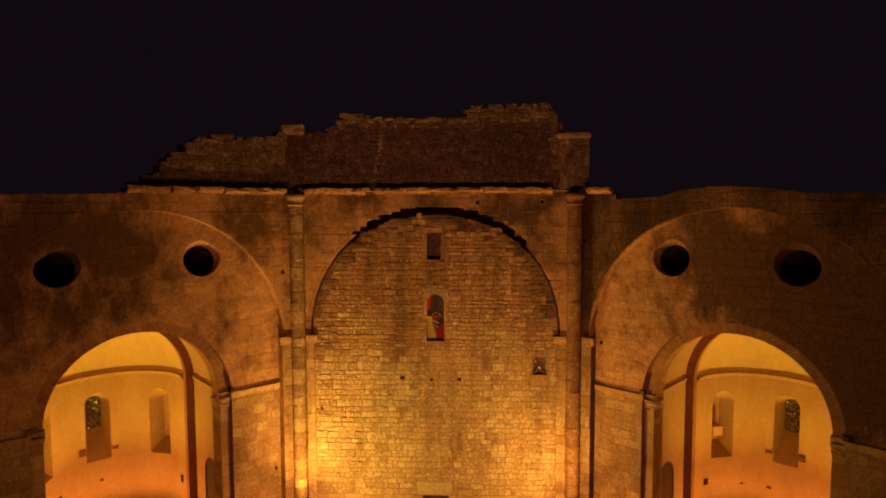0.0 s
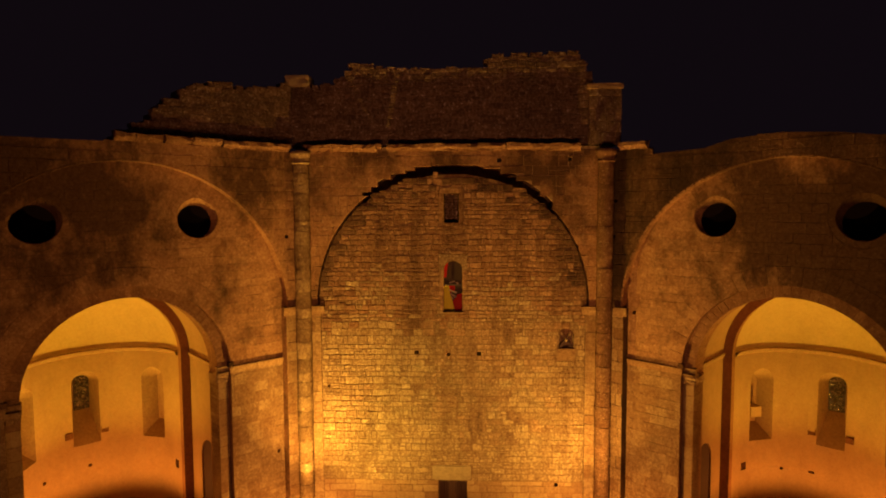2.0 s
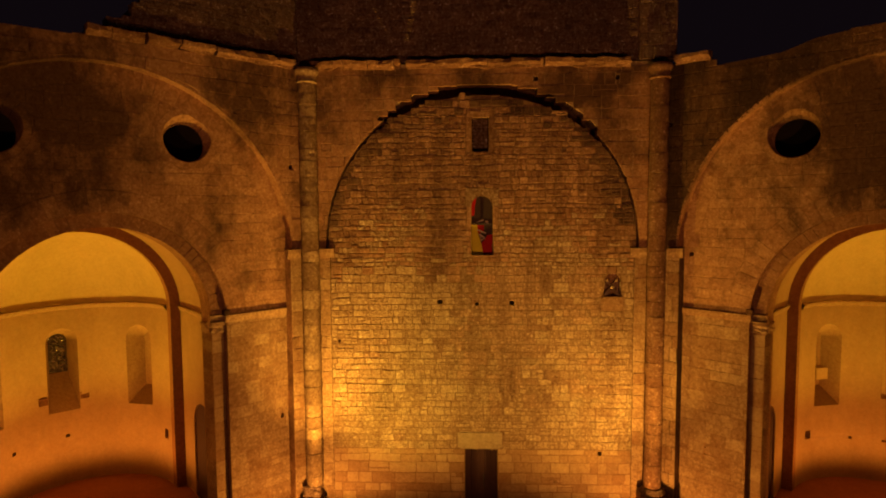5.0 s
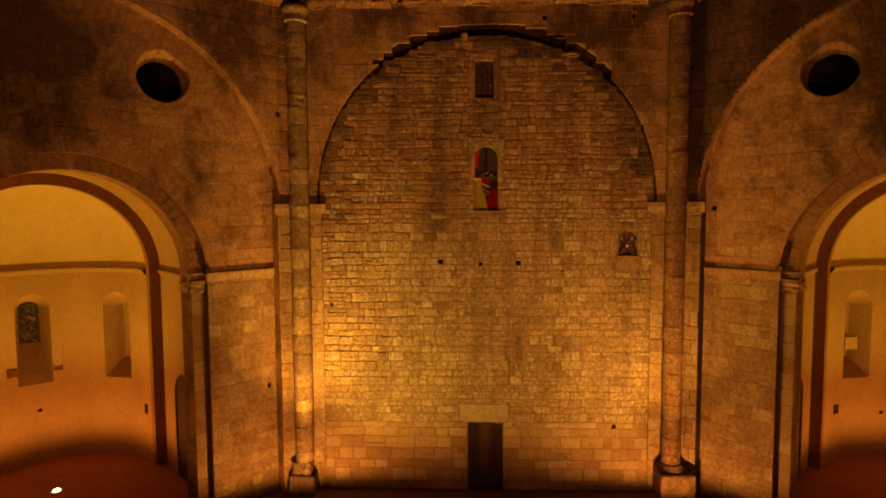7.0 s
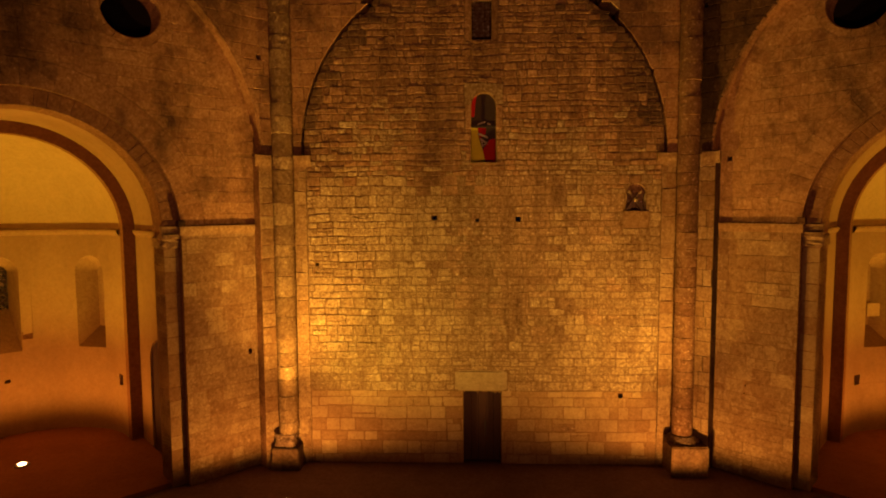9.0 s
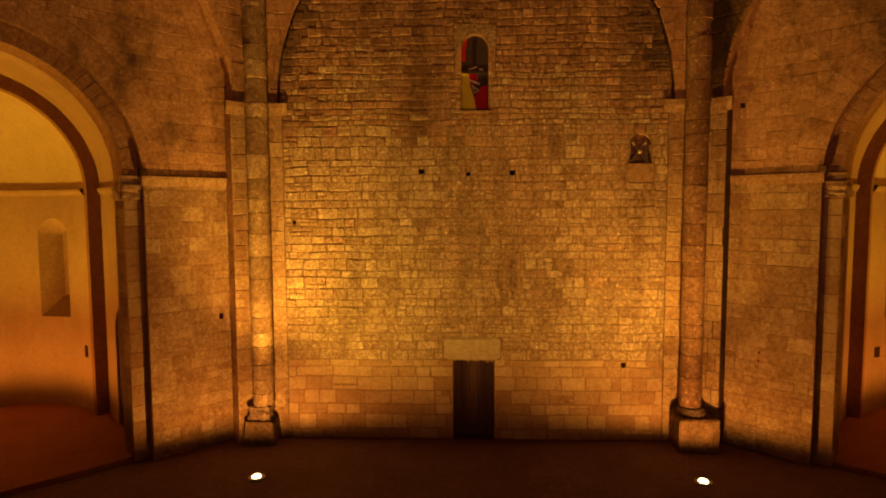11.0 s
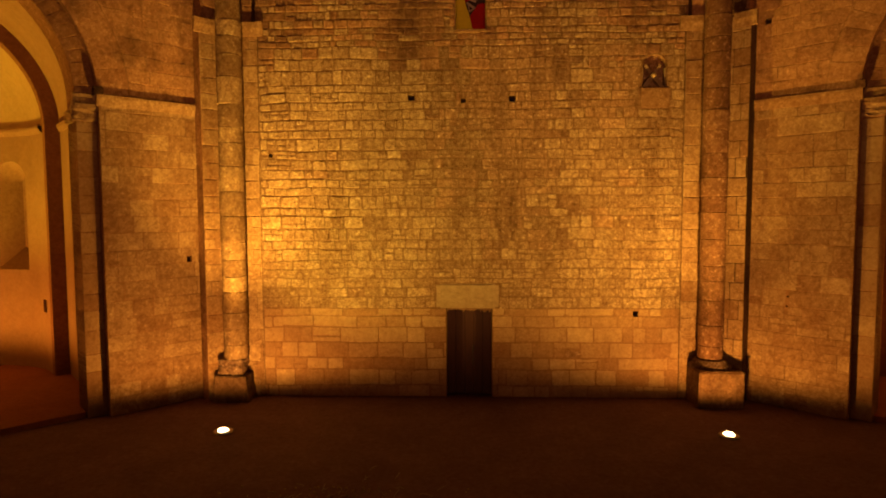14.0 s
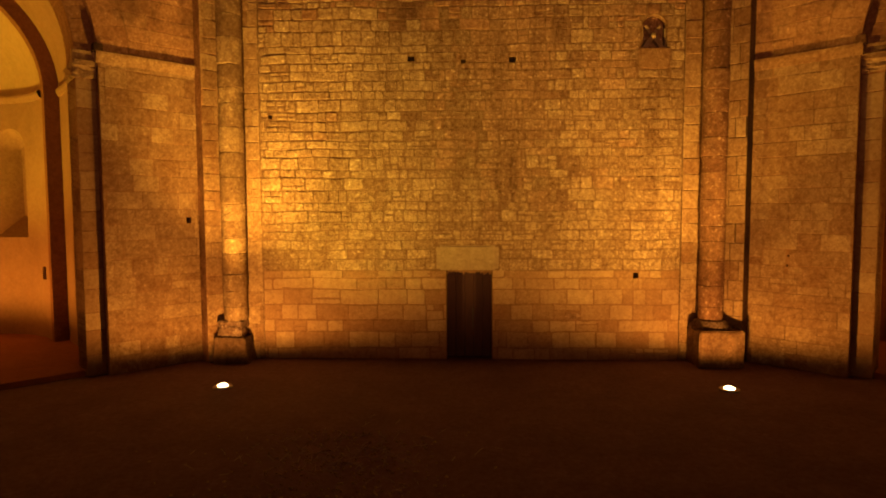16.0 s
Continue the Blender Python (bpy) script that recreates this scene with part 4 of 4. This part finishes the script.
def chapel(fr, name, seed, sockets):
    rng = random.Random(seed)
    room = thing(name, "plastered chapel with a round apse and half dome", "chapel", "structure")
    # side walls with a small arched doorway each, and the barrel vault
    for s in (-1, 1):
        u = UC + s * BARREL
        side = fr.side(u, 0, 1 if s < 0 else -1)
        g = Geo()
        a0, a1 = 1.5, 3.1
        plate(g, side, [(1.0, 0), (a0, 0), (a0, 2.75)] + arc((a0 + a1) / 2, 2.75, (a1 - a0) / 2, 180, 0, 14) + [(a1, 0), (AP_V, 0), (AP_V, AP_Z + 0.05), (1.0, AP_Z + 0.05)], [], 0.0, 0.5)
        part("side_wall", g, PLASTER, room)
        g = Geo()
        plate(g, side, arched(a0 + 0.004, a1 - 0.004, 0.12, 2.75, 14), [], 0.07, 0.12)
        part("side_door", g, WOOD, room, "closed dark wooden door")
        g = Geo()
        moulding(g, side, [(0.05, AP_Z - 0.12), (-0.03, AP_Z - 0.12), (-0.08, AP_Z - 0.02), (-0.09, AP_Z + 0.05), (0.05, AP_Z + 0.07)], 1.0, AP_V - 0.4)
        part("cornice_band", g, BARE_PLASTER, room, weld=True)
    g = Geo()
    ring = arc(UC, AP_Z, BARREL, 0, 180, 40) + arc(UC, AP_Z, BARREL + 0.5, 180, 0, 40)
    plate(g, fr, ring, [], 1.0, AP_V)
    part("barrel_vault", g, PLASTER, room)
    # chancel arch
    g = Geo()
    r = AP_R
    plate(g, fr, [(UC - 3.7, 0), (UC - r, 0), (UC - r, AP_Z)] + arc(UC, AP_Z, r, 180, 0, 40)[1:-1] + [(UC + r, AP_Z), (UC + r, 0), (UC + 3.7, 0), (UC + 3.7, 10.4), (UC - 3.7, 10.4)], [], AP_V - 0.35, AP_V)
    part("chancel_arch", g, PLASTER_SHADED, room)
    # curved wall with three splayed windows
    half = AP_R * math.pi / 2
    spots = [(-2.62, 0.53, 2.86, 5.36, False), (0.04, 0.50, 2.82, 5.40, True), (2.62, 0.53, 2.86, 5.36, False)]
    heads = [arched(s - w, s + w, z0, z1 - 0.02, 14) for s, w, z0, z1, _ in spots]
    loops = [[(-half, 0), (half, 0), (half, AP_Z), (-half, AP_Z)]] + heads + [[(s - w / 2, z - h / 2), (s + w / 2, z - h / 2), (s + w / 2, z + h / 2), (s - w / 2, z + h / 2)] for s, z, w, h in sockets]
    flat = [q for lo in loops for q in lo]
    bm = bmesh.new()
    vs = [bm.verts.new((u, z, 0)) for u, z in flat]
    for t in tessellate_polygon([[Vector((u, z, 0)) for u, z in lo] for lo in loops]):
        try:
            bm.faces.new([vs[i] for i in t])
        except ValueError:
            pass
    for i in range(1, 48):
        x = -half + 2 * half * i / 48
        bmesh.ops.bisect_plane(bm, geom=bm.verts[:] + bm.edges[:] + bm.faces[:], plane_co=(x, 0, 0), plane_no=(1, 0, 0))
    for q in bm.verts:
        q.co = bend(fr, q.co.x, q.co.y, 0)
    bmesh.ops.recalc_face_normals(bm, faces=bm.faces)
    me = bpy.data.meshes.new("apse_wall")
    bm.to_mesh(me)
    bm.free()
    me.polygons.foreach_set("use_smooth", [True] * len(me.polygons))
    part("apse_wall", me, PLASTER, room)
    for (s, w, z0, z1, glazed), head in zip(spots, heads):
        inw, iz0, iz1, deep = (0.23, 4.12, 5.32, 0.80) if glazed else (0.17, 3.45, 5.3, 0.55)
        inner = arched(s - inw, s + inw, iz0, iz1, 14)
        n = len(head)
        g = Geo()
        g.add([bend(fr, u, z, 0) for u, z in head] + [bend(fr, u, z, deep) for u, z in inner], [(i, (i + 1) % n, n + (i + 1) % n, n + i) for i in range(n)])
        part("window_splay", g, BARE_PLASTER, room, weld=True)
        if glazed:
            win = thing("chapel_window", "round-headed leaded chapel window in a deep splay", "window", "structure", "chapel windows")
            g = Geo()
            g.add([bend(fr, u, z, deep - 0.03) for u, z in inner], [tuple(range(n))])
            part("backing", g, DARK, win)
            g = Geo()
            g.add([bend(fr, u, z, deep - 0.045) for u, z in inner], [tuple(range(n))])
            part("pane", g, LEADED, win)
            for k in range(1, 4):
                g = Geo()
                z = iz0 + (iz1 + 0.2 - iz0) * k / 4
                pts = [bend(fr, s + a * inw, z + b, deep - 0.06 + c) for a in (-0.95, 0.95) for b in (-0.006, 0.006) for c in (0, 0.02)]
                g.add(pts, [(0, 1, 3, 2), (4, 6, 7, 5), (0, 4, 5, 1), (2, 3, 7, 6), (0, 2, 6, 4), (1, 5, 7, 3)])
                part("glazing_bar", g, IRON, win, weld=True)
            for e in (-1, 1):
                g = Geo()
                pts = [bend(fr, s + e * (w + 0.16) + a, 3.32 + b, c) for a in (-0.14, 0.14) for b in (-0.12, 0.12) for c in (-0.06, 0.1)]
                g.add(pts, [(0, 1, 3, 2), (4, 6, 7, 5), (0, 4, 5, 1), (2, 3, 7, 6), (0, 2, 6, 4), (1, 5, 7, 3)])
                part("corbel", g, RUST_STONE, room, weld=True)
            # flat strip left of a lost shaft, on the side towards the crossing
            e = -1
            g = Geo()
            ring = [(-0.13, 3.40, -0.10), (0.13, 3.36, -0.10), (0.13, 5.25, 0.0), (-0.13, 5.25, 0.0)]
            pts = [bend(fr, s + e * (w + 0.18) + a, b, max(c, d)) for d in (-0.2, 0.02) for a, b, c in ring]
            g.add(pts, [(0, 1, 2, 3), (0, 1, 5, 4), (1, 2, 6, 5), (2, 3, 7, 6), (3, 0, 4, 7)])
            part("shaft_strip", g, PLASTER, room, weld=True)
        else:
            g = Geo()
            g.add([bend(fr, u, z, deep) for u, z in inner], [tuple(range(n))])
            part("blocked_light", g, BARE_PLASTER, room)
            if fr is EAST and s < 0:
                g = Geo()
                pts = [bend(fr, a, b_, d) for d in (-0.02, 0.4) for a, b_ in ((s - 0.50, 3.86), (s + 0.02, 3.84), (s + 0.02, 4.26), (s - 0.50, 4.28))]
                g.add(pts, [(0, 1, 2, 3), (0, 1, 5, 4), (1, 2, 6, 5), (2, 3, 7, 6), (3, 0, 4, 7)])
                part("patch_block", g, PLASTER, room, weld=True)
            # solid dark blocks whose colour imitates the shade inside two small sockets
            for zz in (3.95, 4.95):
                g = Geo()
                e = 1 if s > 0 else -1
                pts = [bend(fr, s + e * 0.36 + a, zz + b_, d) for d in (0.22, 0.34) for a, b_ in ((-0.04, -0.05), (0.04, -0.05), (0.04, 0.05), (-0.04, 0.05))]
                g.add(pts, [(0, 1, 2, 3), (0, 1, 5, 4), (1, 2, 6, 5), (2, 3, 7, 6), (3, 0, 4, 7)])
                part("bar_socket", g, DARK, room, weld=True)
    for s, z, w, h in sockets:
        g = Geo()
        pts = [bend(fr, s + a * w / 2, z + b * h / 2, d) for d in (0, 0.35) for a, b in ((-1, -1), (1, -1), (1, 1), (-1, 1))]
        g.add(pts, [(0, 1, 5, 4), (1, 2, 6, 5), (2, 3, 7, 6), (3, 0, 4, 7), (4, 5, 6, 7)])
        part("beam_socket", g, PLASTER, room, weld=True)
    # half dome and its cornice
    g = Geo()
    A, B = 36, 16
    pts = [fr.at(UC + AP_R * math.cos(math.pi * b / 2 / B) * math.sin(-math.pi / 2 + math.pi * a / A), AP_Z + AP_R * math.sin(math.pi * b / 2 / B),
                 AP_V + AP_R * math.cos(math.pi * b / 2 / B) * math.cos(-math.pi / 2 + math.pi * a / A)) for b in range(B + 1) for a in range(A + 1)]
    g.add(pts, [(b * (A + 1) + a, b * (A + 1) + a + 1, (b + 1) * (A + 1) + a + 1, (b + 1) * (A + 1) + a) for b in range(B) for a in range(A)])
    part("half_dome", g, DOME_PLASTER, room, smooth=True)
    g = Geo()
    prof = [(0.03, AP_Z - 0.13), (-0.03, AP_Z - 0.13), (-0.10, AP_Z - 0.02), (-0.11, AP_Z + 0.04), (0.03, AP_Z + 0.08)]
    m = len(prof)
    pts = [bend(fr, -half + 2 * half * i / 40, z, d) for i in range(41) for d, z in prof]
    g.add(pts, [(i * m + k, i * m + k + 1, (i + 1) * m + k + 1, (i + 1) * m + k) for i in range(40) for k in range(m - 1)])
    part("cornice_band", g, BARE_PLASTER, room)
    # floor, one low step above the crossing
    g = Geo()
    outline = [(AC - ORDER + 0.02, 0.30), (AC + ORDER - 0.02, 0.30), (AC + ORDER - 0.02, 1.0), (UC + BARREL, 1.0), (UC + BARREL, AP_V)] + [(UC + AP_R * math.cos(radians(a)), AP_V + AP_R * math.sin(radians(a))) for a in range(0, 181, 6)] + [(UC - BARREL, AP_V), (UC - BARREL, 1.0), (AC - ORDER + 0.02, 1.0)]
    n = len(outline)
    g.add([fr.at(u, z, v) for z in (0.0, 0.12) for u, v in outline], [tuple(range(n, 2 * n))] + [(i, (i + 1) % n, n + (i + 1) % n, n + i) for i in range(n)])
    part("floor_slab", g, TILE_FLOOR, room, weld=True)
    return room


def leaded():
    """Dark blown glass, uneven enough to catch the lamps, crossed by thin pale lead lines."""
    m, nodes, links, b = material("leaded_glass")
    geo, n, off, size, mr = nodes.new("ShaderNodeNewGeometry"), nodes.new("ShaderNodeTexNoise"), nodes.new("ShaderNodeMath"), nodes.new("ShaderNodeMath"), nodes.new("ShaderNodeValToRGB")
    n.inputs["Scale"].default_value, n.inputs["Detail"].default_value = 5.0, 1
    links.new(geo.outputs["Position"], n.inputs["Vector"])
    off.operation, size.operation = "SUBTRACT", "ABSOLUTE"
    off.inputs[1].default_value = 0.5
    links.new(n.outputs["Fac"], off.inputs[0])
    links.new(off.outputs[0], size.inputs[0])
    links.new(size.outputs[0], mr.inputs[0])
    mr.color_ramp.elements[0].position, mr.color_ramp.elements[1].position = 0.012, 0.04
    mr.color_ramp.elements[0].color, mr.color_ramp.elements[1].color = (0.16, 0.12, 0.13, 1), (0.034, 0.026, 0.042, 1)
    links.new(mr.outputs[0], b.inputs["Base Color"])
    wave, bp = nodes.new("ShaderNodeTexNoise"), nodes.new("ShaderNodeBump")
    wave.inputs["Scale"].default_value, wave.inputs["Detail"].default_value = 7.0, 2
    links.new(geo.outputs["Position"], wave.inputs["Vector"])
    bp.inputs["Strength"].default_value, bp.inputs["Distance"].default_value = 1.0, 0.12
    links.new(wave.outputs["Fac"], bp.inputs["Height"])
    links.new(bp.outputs[0], b.inputs["Normal"])
    b.inputs["Roughness"].default_value, b.inputs["IOR"].default_value = 0.08, 2.0
    return m


LEADED = leaded()
chapel(WEST, "chapel_northwest", 41, [(-0.03, 1.89, 0.14, 0.12), (1.76, 1.84, 0.14, 0.12), (-3.92, 1.9, 0.26, 0.36)])
chapel(EAST, "chapel_northeast", 42, [(-3.44, 1.84, 0.3, 0.32), (-1.66, 1.63, 0.12, 0.1), (-0.58, 1.63, 0.2, 0.1)])


# ---- ground lamps ----
def ground_lamp(x, y, z, label, group):
    lamp = thing("ground_spotlight", label, "lamp", group=group)
    g = Geo()
    lathe(g, x, y, [(0.19, z), (0.19, z + 0.03), (0.17, z + 0.045), (0.115, z + 0.042), (0.115, z + 0.03)], 28)
    part("ring", g, STEEL, lamp, "steel trim ring")
    g = Geo()
    lathe(g, x, y, [(0.105, z + 0.02), (0.105, z + 0.045), (0.078, z + 0.07), (0.02, z + 0.08)], 28)
    part("glass", g, LENS, lamp, "lit lamp glass", smooth=True)
    return lamp


for p in (LAMP_W, LAMP_E):
    ground_lamp(*p, "lit round uplight set in the earth floor", "crossing uplights")
# fittings for the two added fill lamps
for p in FILL_FLOODS:
    ground_lamp(*p, "lit round uplight set in the earth floor", "crossing uplights")
for p in (CHAPEL_W, CHAPEL_E):
    ground_lamp(*p, "lit round uplight on the chapel floor", "chapel uplights")

# ---- door, windows and niche of the north wall ----
door = thing("door_1", "closed dark weathered plank door", "door", "structure")
g = Geo()
for i in range(5):
    a = DOOR[0] + (DOOR[1] - DOOR[0]) * i / 5
    b = DOOR[0] + (DOOR[1] - DOOR[0]) * (i + 1) / 5
    g = Geo()
    stone_geo(g, rng, NORTH, [(a + 0.004, 0.02), (b - 0.004, 0.02), (b - 0.004, 2.128), (a + 0.004, 2.128)], 0.2, (0.0, 0.008), 0.006, 0.05)
    part("plank", g, WOOD, door)
g = Geo()
g.box(NORTH, 0.07, 0.10, 1.02, 1.2, 0.165, 0.2)
part("lock_plate", g, IRON, door, "worn iron lock plate")
g = Geo()
for i in range(7):
    lathe(g, 0.085 + 0.012 * math.sin(i * 2.1), 20.16, [(0.004, 0.72 + i * 0.045), (0.011, 0.735 + i * 0.045), (0.011, 0.75 + i * 0.045), (0.004, 0.765 + i * 0.045)], 6)
part("chain", g, IRON, door, "short hanging chain")
g = Geo()
u, edge_ = DOOR[0] + 0.005, [(DOOR[1] - 0.005, 2.128), (DOOR[0] + 0.005, 2.128)]
while u < DOOR[1] - 0.005:
    edge_.append((u, 2.09 - rng.random() ** 2 * 0.10))
    u += rng.uniform(0.012, 0.05)
plate(g, NORTH, edge_ + [(DOOR[1] - 0.005, 2.09)], [], 0.178, 0.188)
part("mortar_run", g, DRESSED, door, "pale mortar run at the door's head")

g = Geo()
g.box(NORTH, WIN2[0], WIN2[1], WIN2[2], WIN2[3], 0.40, 0.44)
screen_win = thing("window_1", "small square-headed window with a pierced screen", "window", "structure")
part("backing", g, DARK, screen_win)
for i in range(9):
    for ax in (0, 1):
        g = Geo()
        if ax == 0:
            u = WIN2[0] + 0.05 + (WIN2[1] - WIN2[0] - 0.1) * (i + 0.5) / 9
            g.box(NORTH, u - 0.018, u + 0.018, WIN2[2] + 0.12, WIN2[3] - 0.02, 0.20, 0.22)
        else:
            z = WIN2[2] + 0.14 + (WIN2[3] - WIN2[2] - 0.16) * (i + 0.5) / 9
            g.box(NORTH, WIN2[0] + 0.02, WIN2[1] - 0.02, z - 0.036, z + 0.036, 0.222, 0.24)
        part("screen_bar", g, RUBBLE, screen_win)

win = thing("window_2", "round-headed stained glass window in red and yellow", "window", "structure")
COLOURS = {"red": (0.50, 0.026, 0.018), "yellow": (0.95, 0.88, 0.05), "smoke": (0.075, 0.055, 0.055), "pale": (0.6, 0.52, 0.44)}
GLASS = {k: plain_material(k + "_glass", c, 0.15, 0, 0.15, 12, 0.1) for k, c in COLOURS.items()}
head = arched(WIN[0] + 0.02, WIN[1] - 0.02, WIN[2] + 0.02, WIN[3], 14)
uc = (WIN[0] + WIN[1]) / 2


def pane(poly, mat, v=0.20):
    g = Geo()
    plate(g, NORTH, poly, [], v, v + 0.012)
    part("pane", g, mat, win)


pane([(WIN[0], 8.62), (uc + 0.06, 8.62), (uc - 0.02, 9.0), (uc - 0.12, 9.3), (uc - 0.16, 9.62), (WIN[0], 9.62)], GLASS["yellow"])
pane([(uc + 0.064, 8.62), (WIN[1], 8.62), (WIN[1], 9.3), (uc + 0.17, 9.27), (uc + 0.05, 9.08), (uc - 0.016, 9.0)], GLASS["red"])
pane([(uc - 0.116, 9.3), (uc - 0.018, 9.005), (uc + 0.046, 9.084), (uc + 0.166, 9.275), (WIN[1], 9.305), (WIN[1], 9.62), (uc + 0.08, 9.62), (uc + 0.06, 9.38), (uc - 0.05, 9.34)], GLASS["smoke"])
pane([(uc - 0.114, 9.305), (uc - 0.05, 9.344), (uc + 0.056, 9.384), (uc + 0.076, 9.62), (uc - 0.156, 9.62)], GLASS["red"])
pane([(WIN[0], 9.66), (WIN[1], 9.66)] + arc(uc, WIN[3], 0.345, 0, 120, 10) + [(WIN[0] + 0.12, 10.2), (WIN[0] + 0.1, 9.9), (WIN[0], 9.9)], GLASS["smoke"])
pane([(WIN[0], 9.905), (WIN[0] + 0.095, 9.905), (WIN[0] + 0.115, 10.2)] + arc(uc, WIN[3], 0.345, 122, 180, 6), GLASS["red"])
g = Geo()
g.box(NORTH, WIN[0], WIN[1], 9.60, 9.66, 0.16, 0.22)
part("transom", g, IRON, win)
for k, (a, b) in enumerate([((-0.16, 9.42), (0.12, 9.30)), ((-0.10, 9.28), (0.10, 9.14)), ((-0.16, 9.68), (0.05, 9.74)), ((-0.02, 9.08), (0.1, 9.16)), ((-0.06, 9.24), (-0.03, 9.06)), ((0.1, 9.7), (0.2, 9.66))]):
    g = Geo()
    plate(g, NORTH, [(uc + a[0], a[1]), (uc + b[0], b[1]), (uc + b[0] + 0.02, b[1] + 0.05), (uc + a[0] + 0.02, a[1] + 0.045)], [], 0.185, 0.198)
    part("pane", g, GLASS["pale"], win)
g = Geo()
worn_block(g, NORTH, WIN[0] - 0.02, WIN[1] + 0.02, WIN[2] - 0.06, WIN[2] + 0.01, -0.05, 0.2, rng, 0.01, 2)
part("sill", g, ASHLAR, win)

niche = thing("carved_niche", "small arched niche with a worn carved relief", "niche", "structure")
g = Geo()
g.box(NORTH, NICHE[0] - 0.05, NICHE[1] + 0.05, NICHE[2] - 0.05, NICHE[3] + 0.4, 0.2, 0.28)
part("back", g, WEATHERED, niche)
g = Geo()
c = ((NICHE[0] + NICHE[1]) / 2, 0.2, NICHE[2] + 0.24)
pts = [NORTH.at(c[0] + 0.065 * math.sin(math.pi * j / 8) * math.cos(2 * math.pi * i / 14), c[2] + 0.05 + 0.085 * math.cos(math.pi * j / 8), 0.10 + 0.07 * math.sin(math.pi * j / 8) * math.sin(2 * math.pi * i / 14)) for j in range(9) for i in range(14)]
g.add(pts, [(j * 14 + i, j * 14 + (i + 1) % 14, (j + 1) * 14 + (i + 1) % 14, (j + 1) * 14 + i) for j in range(8) for i in range(14)])
for e in (-1, 1):
    plate(g, NORTH, [(c[0] + e * 0.03, c[2] + 0.03), (c[0] + e * 0.20, c[2] + 0.26), (c[0] + e * 0.15, c[2] + 0.31), (c[0] + e * 0.005, c[2] + 0.12)][::e], [], 0.13, 0.21)
    plate(g, NORTH, [(c[0] + e * 0.005, c[2] - 0.05), (c[0] + e * 0.16, c[2] - 0.24), (c[0] + e * 0.26, c[2] - 0.24), (c[0] + e * 0.19, c[2] - 0.11), (c[0] + e * 0.05, c[2] + 0.06)][::e], [], 0.07, 0.21)
    plate(g, NORTH, [(c[0] + e * 0.25, c[2] - 0.22), (c[0] + e * 0.275, c[2] - 0.22), (c[0] + e * 0.275, c[2] + 0.22), (c[0] + e * 0.245, c[2] + 0.2)][::e], [], 0.06, 0.21)
part("relief", g, PALE, niche, "worn shapeless relief", weld=True)
g = Geo()
worn_block(g, NORTH, NICHE[0] - 0.08, NICHE[1] + 0.08, NICHE[2] - 0.48, NICHE[2], -0.03, 0.25, rng, 0.006)
part("shelf", g, ASHLAR, niche)

# ---- plain walls that close the octagon behind the camera ----
corners = [WEST.at(UC + 5.7, 0, -0.1)[:2], (-14.6, 0.8), (-6.2, -7.8), (6.2, -7.8), (15.0, 0.8), EAST.at(UC + 5.7, 0, -0.1)[:2]]
for k, name in enumerate(("wall_west", "wall_southwest", "wall_south", "wall_southeast", "wall_east")):
    (x0, y0), (x1, y1) = corners[k], corners[k + 1]
    ln = math.hypot(x1 - x0, y1 - y0)
    d = ((x1 - x0) / ln, (y1 - y0) / ln)
    fr = Frame(x0, y0, d, (d[1], -d[0]))
    g = Geo()
    g.box(fr, -0.3, ln + 0.3, 0, 14.4, 0, 1.0)
    w = thing(name, "plain limestone wall closing the crossing", "wall", "structure")
    part("core", g, SOOTY, w)

# ---- gravel and dry straw strewn on the floor ----
rng = random.Random(77)
CHAFF = plain_material("dry_straw", (0.40, 0.35, 0.33), 0.8, 0, 0.3, 30)
gravel, straw = Geo(), Geo()
for _ in range(420):
    x, y, s = rng.gauss(-1.9, 0.75), rng.uniform(12.6, 15.3), rng.uniform(0.012, 0.034)
    a = rng.uniform(0, 3)
    ring = [(x + s * rng.uniform(0.7, 1.2) * math.cos(a + k * 1.257), y + s * rng.uniform(0.5, 0.9) * math.sin(a + k * 1.257)) for k in range(5)]
    gravel.add([(p, q, -0.002) for p, q in ring] + [(p * 0.6 + x * 0.4, q * 0.6 + y * 0.4, s * 0.6) for p, q in ring],
               [(k, (k + 1) % 5, 5 + (k + 1) % 5, 5 + k) for k in range(5)] + [(5, 6, 7, 8, 9)])
for _ in range(170):
    x, y, ln, a = rng.gauss(-1.9, 0.8), rng.gauss(14.4, 0.45), rng.uniform(0.06, 0.2), rng.uniform(0, math.pi)
    c, n, w, lift = math.cos(a) * ln / 2, math.sin(a) * ln / 2, rng.uniform(0.003, 0.006), rng.uniform(0.0, 0.05)
    ends = [(x - c, y - n, 0.004), (x, y, 0.012 + lift * 0.6), (x + c, y + n, 0.006 + lift)]
    straw.add([(p + dx, q + dy, z + dz) for p, q, z in ends for dx, dy, dz in ((-n / ln * 2 * w, c / ln * 2 * w, 0), (n / ln * 2 * w, -c / ln * 2 * w, 0), (0, 0, w))],
              [(k * 3 + i, k * 3 + (i + 1) % 3, k * 3 + 3 + (i + 1) % 3, k * 3 + 3 + i) for k in (0, 1) for i in range(3)] + [(0, 2, 1), (6, 7, 8)])
tagged(part("gravel", gravel, PALE), "pale gravel strewn over the dark earth floor", "gravel", kind="stuff")
tagged(part("straw", straw, CHAFF), "dry pale straw scattered on the dark earth floor", "straw", kind="stuff")
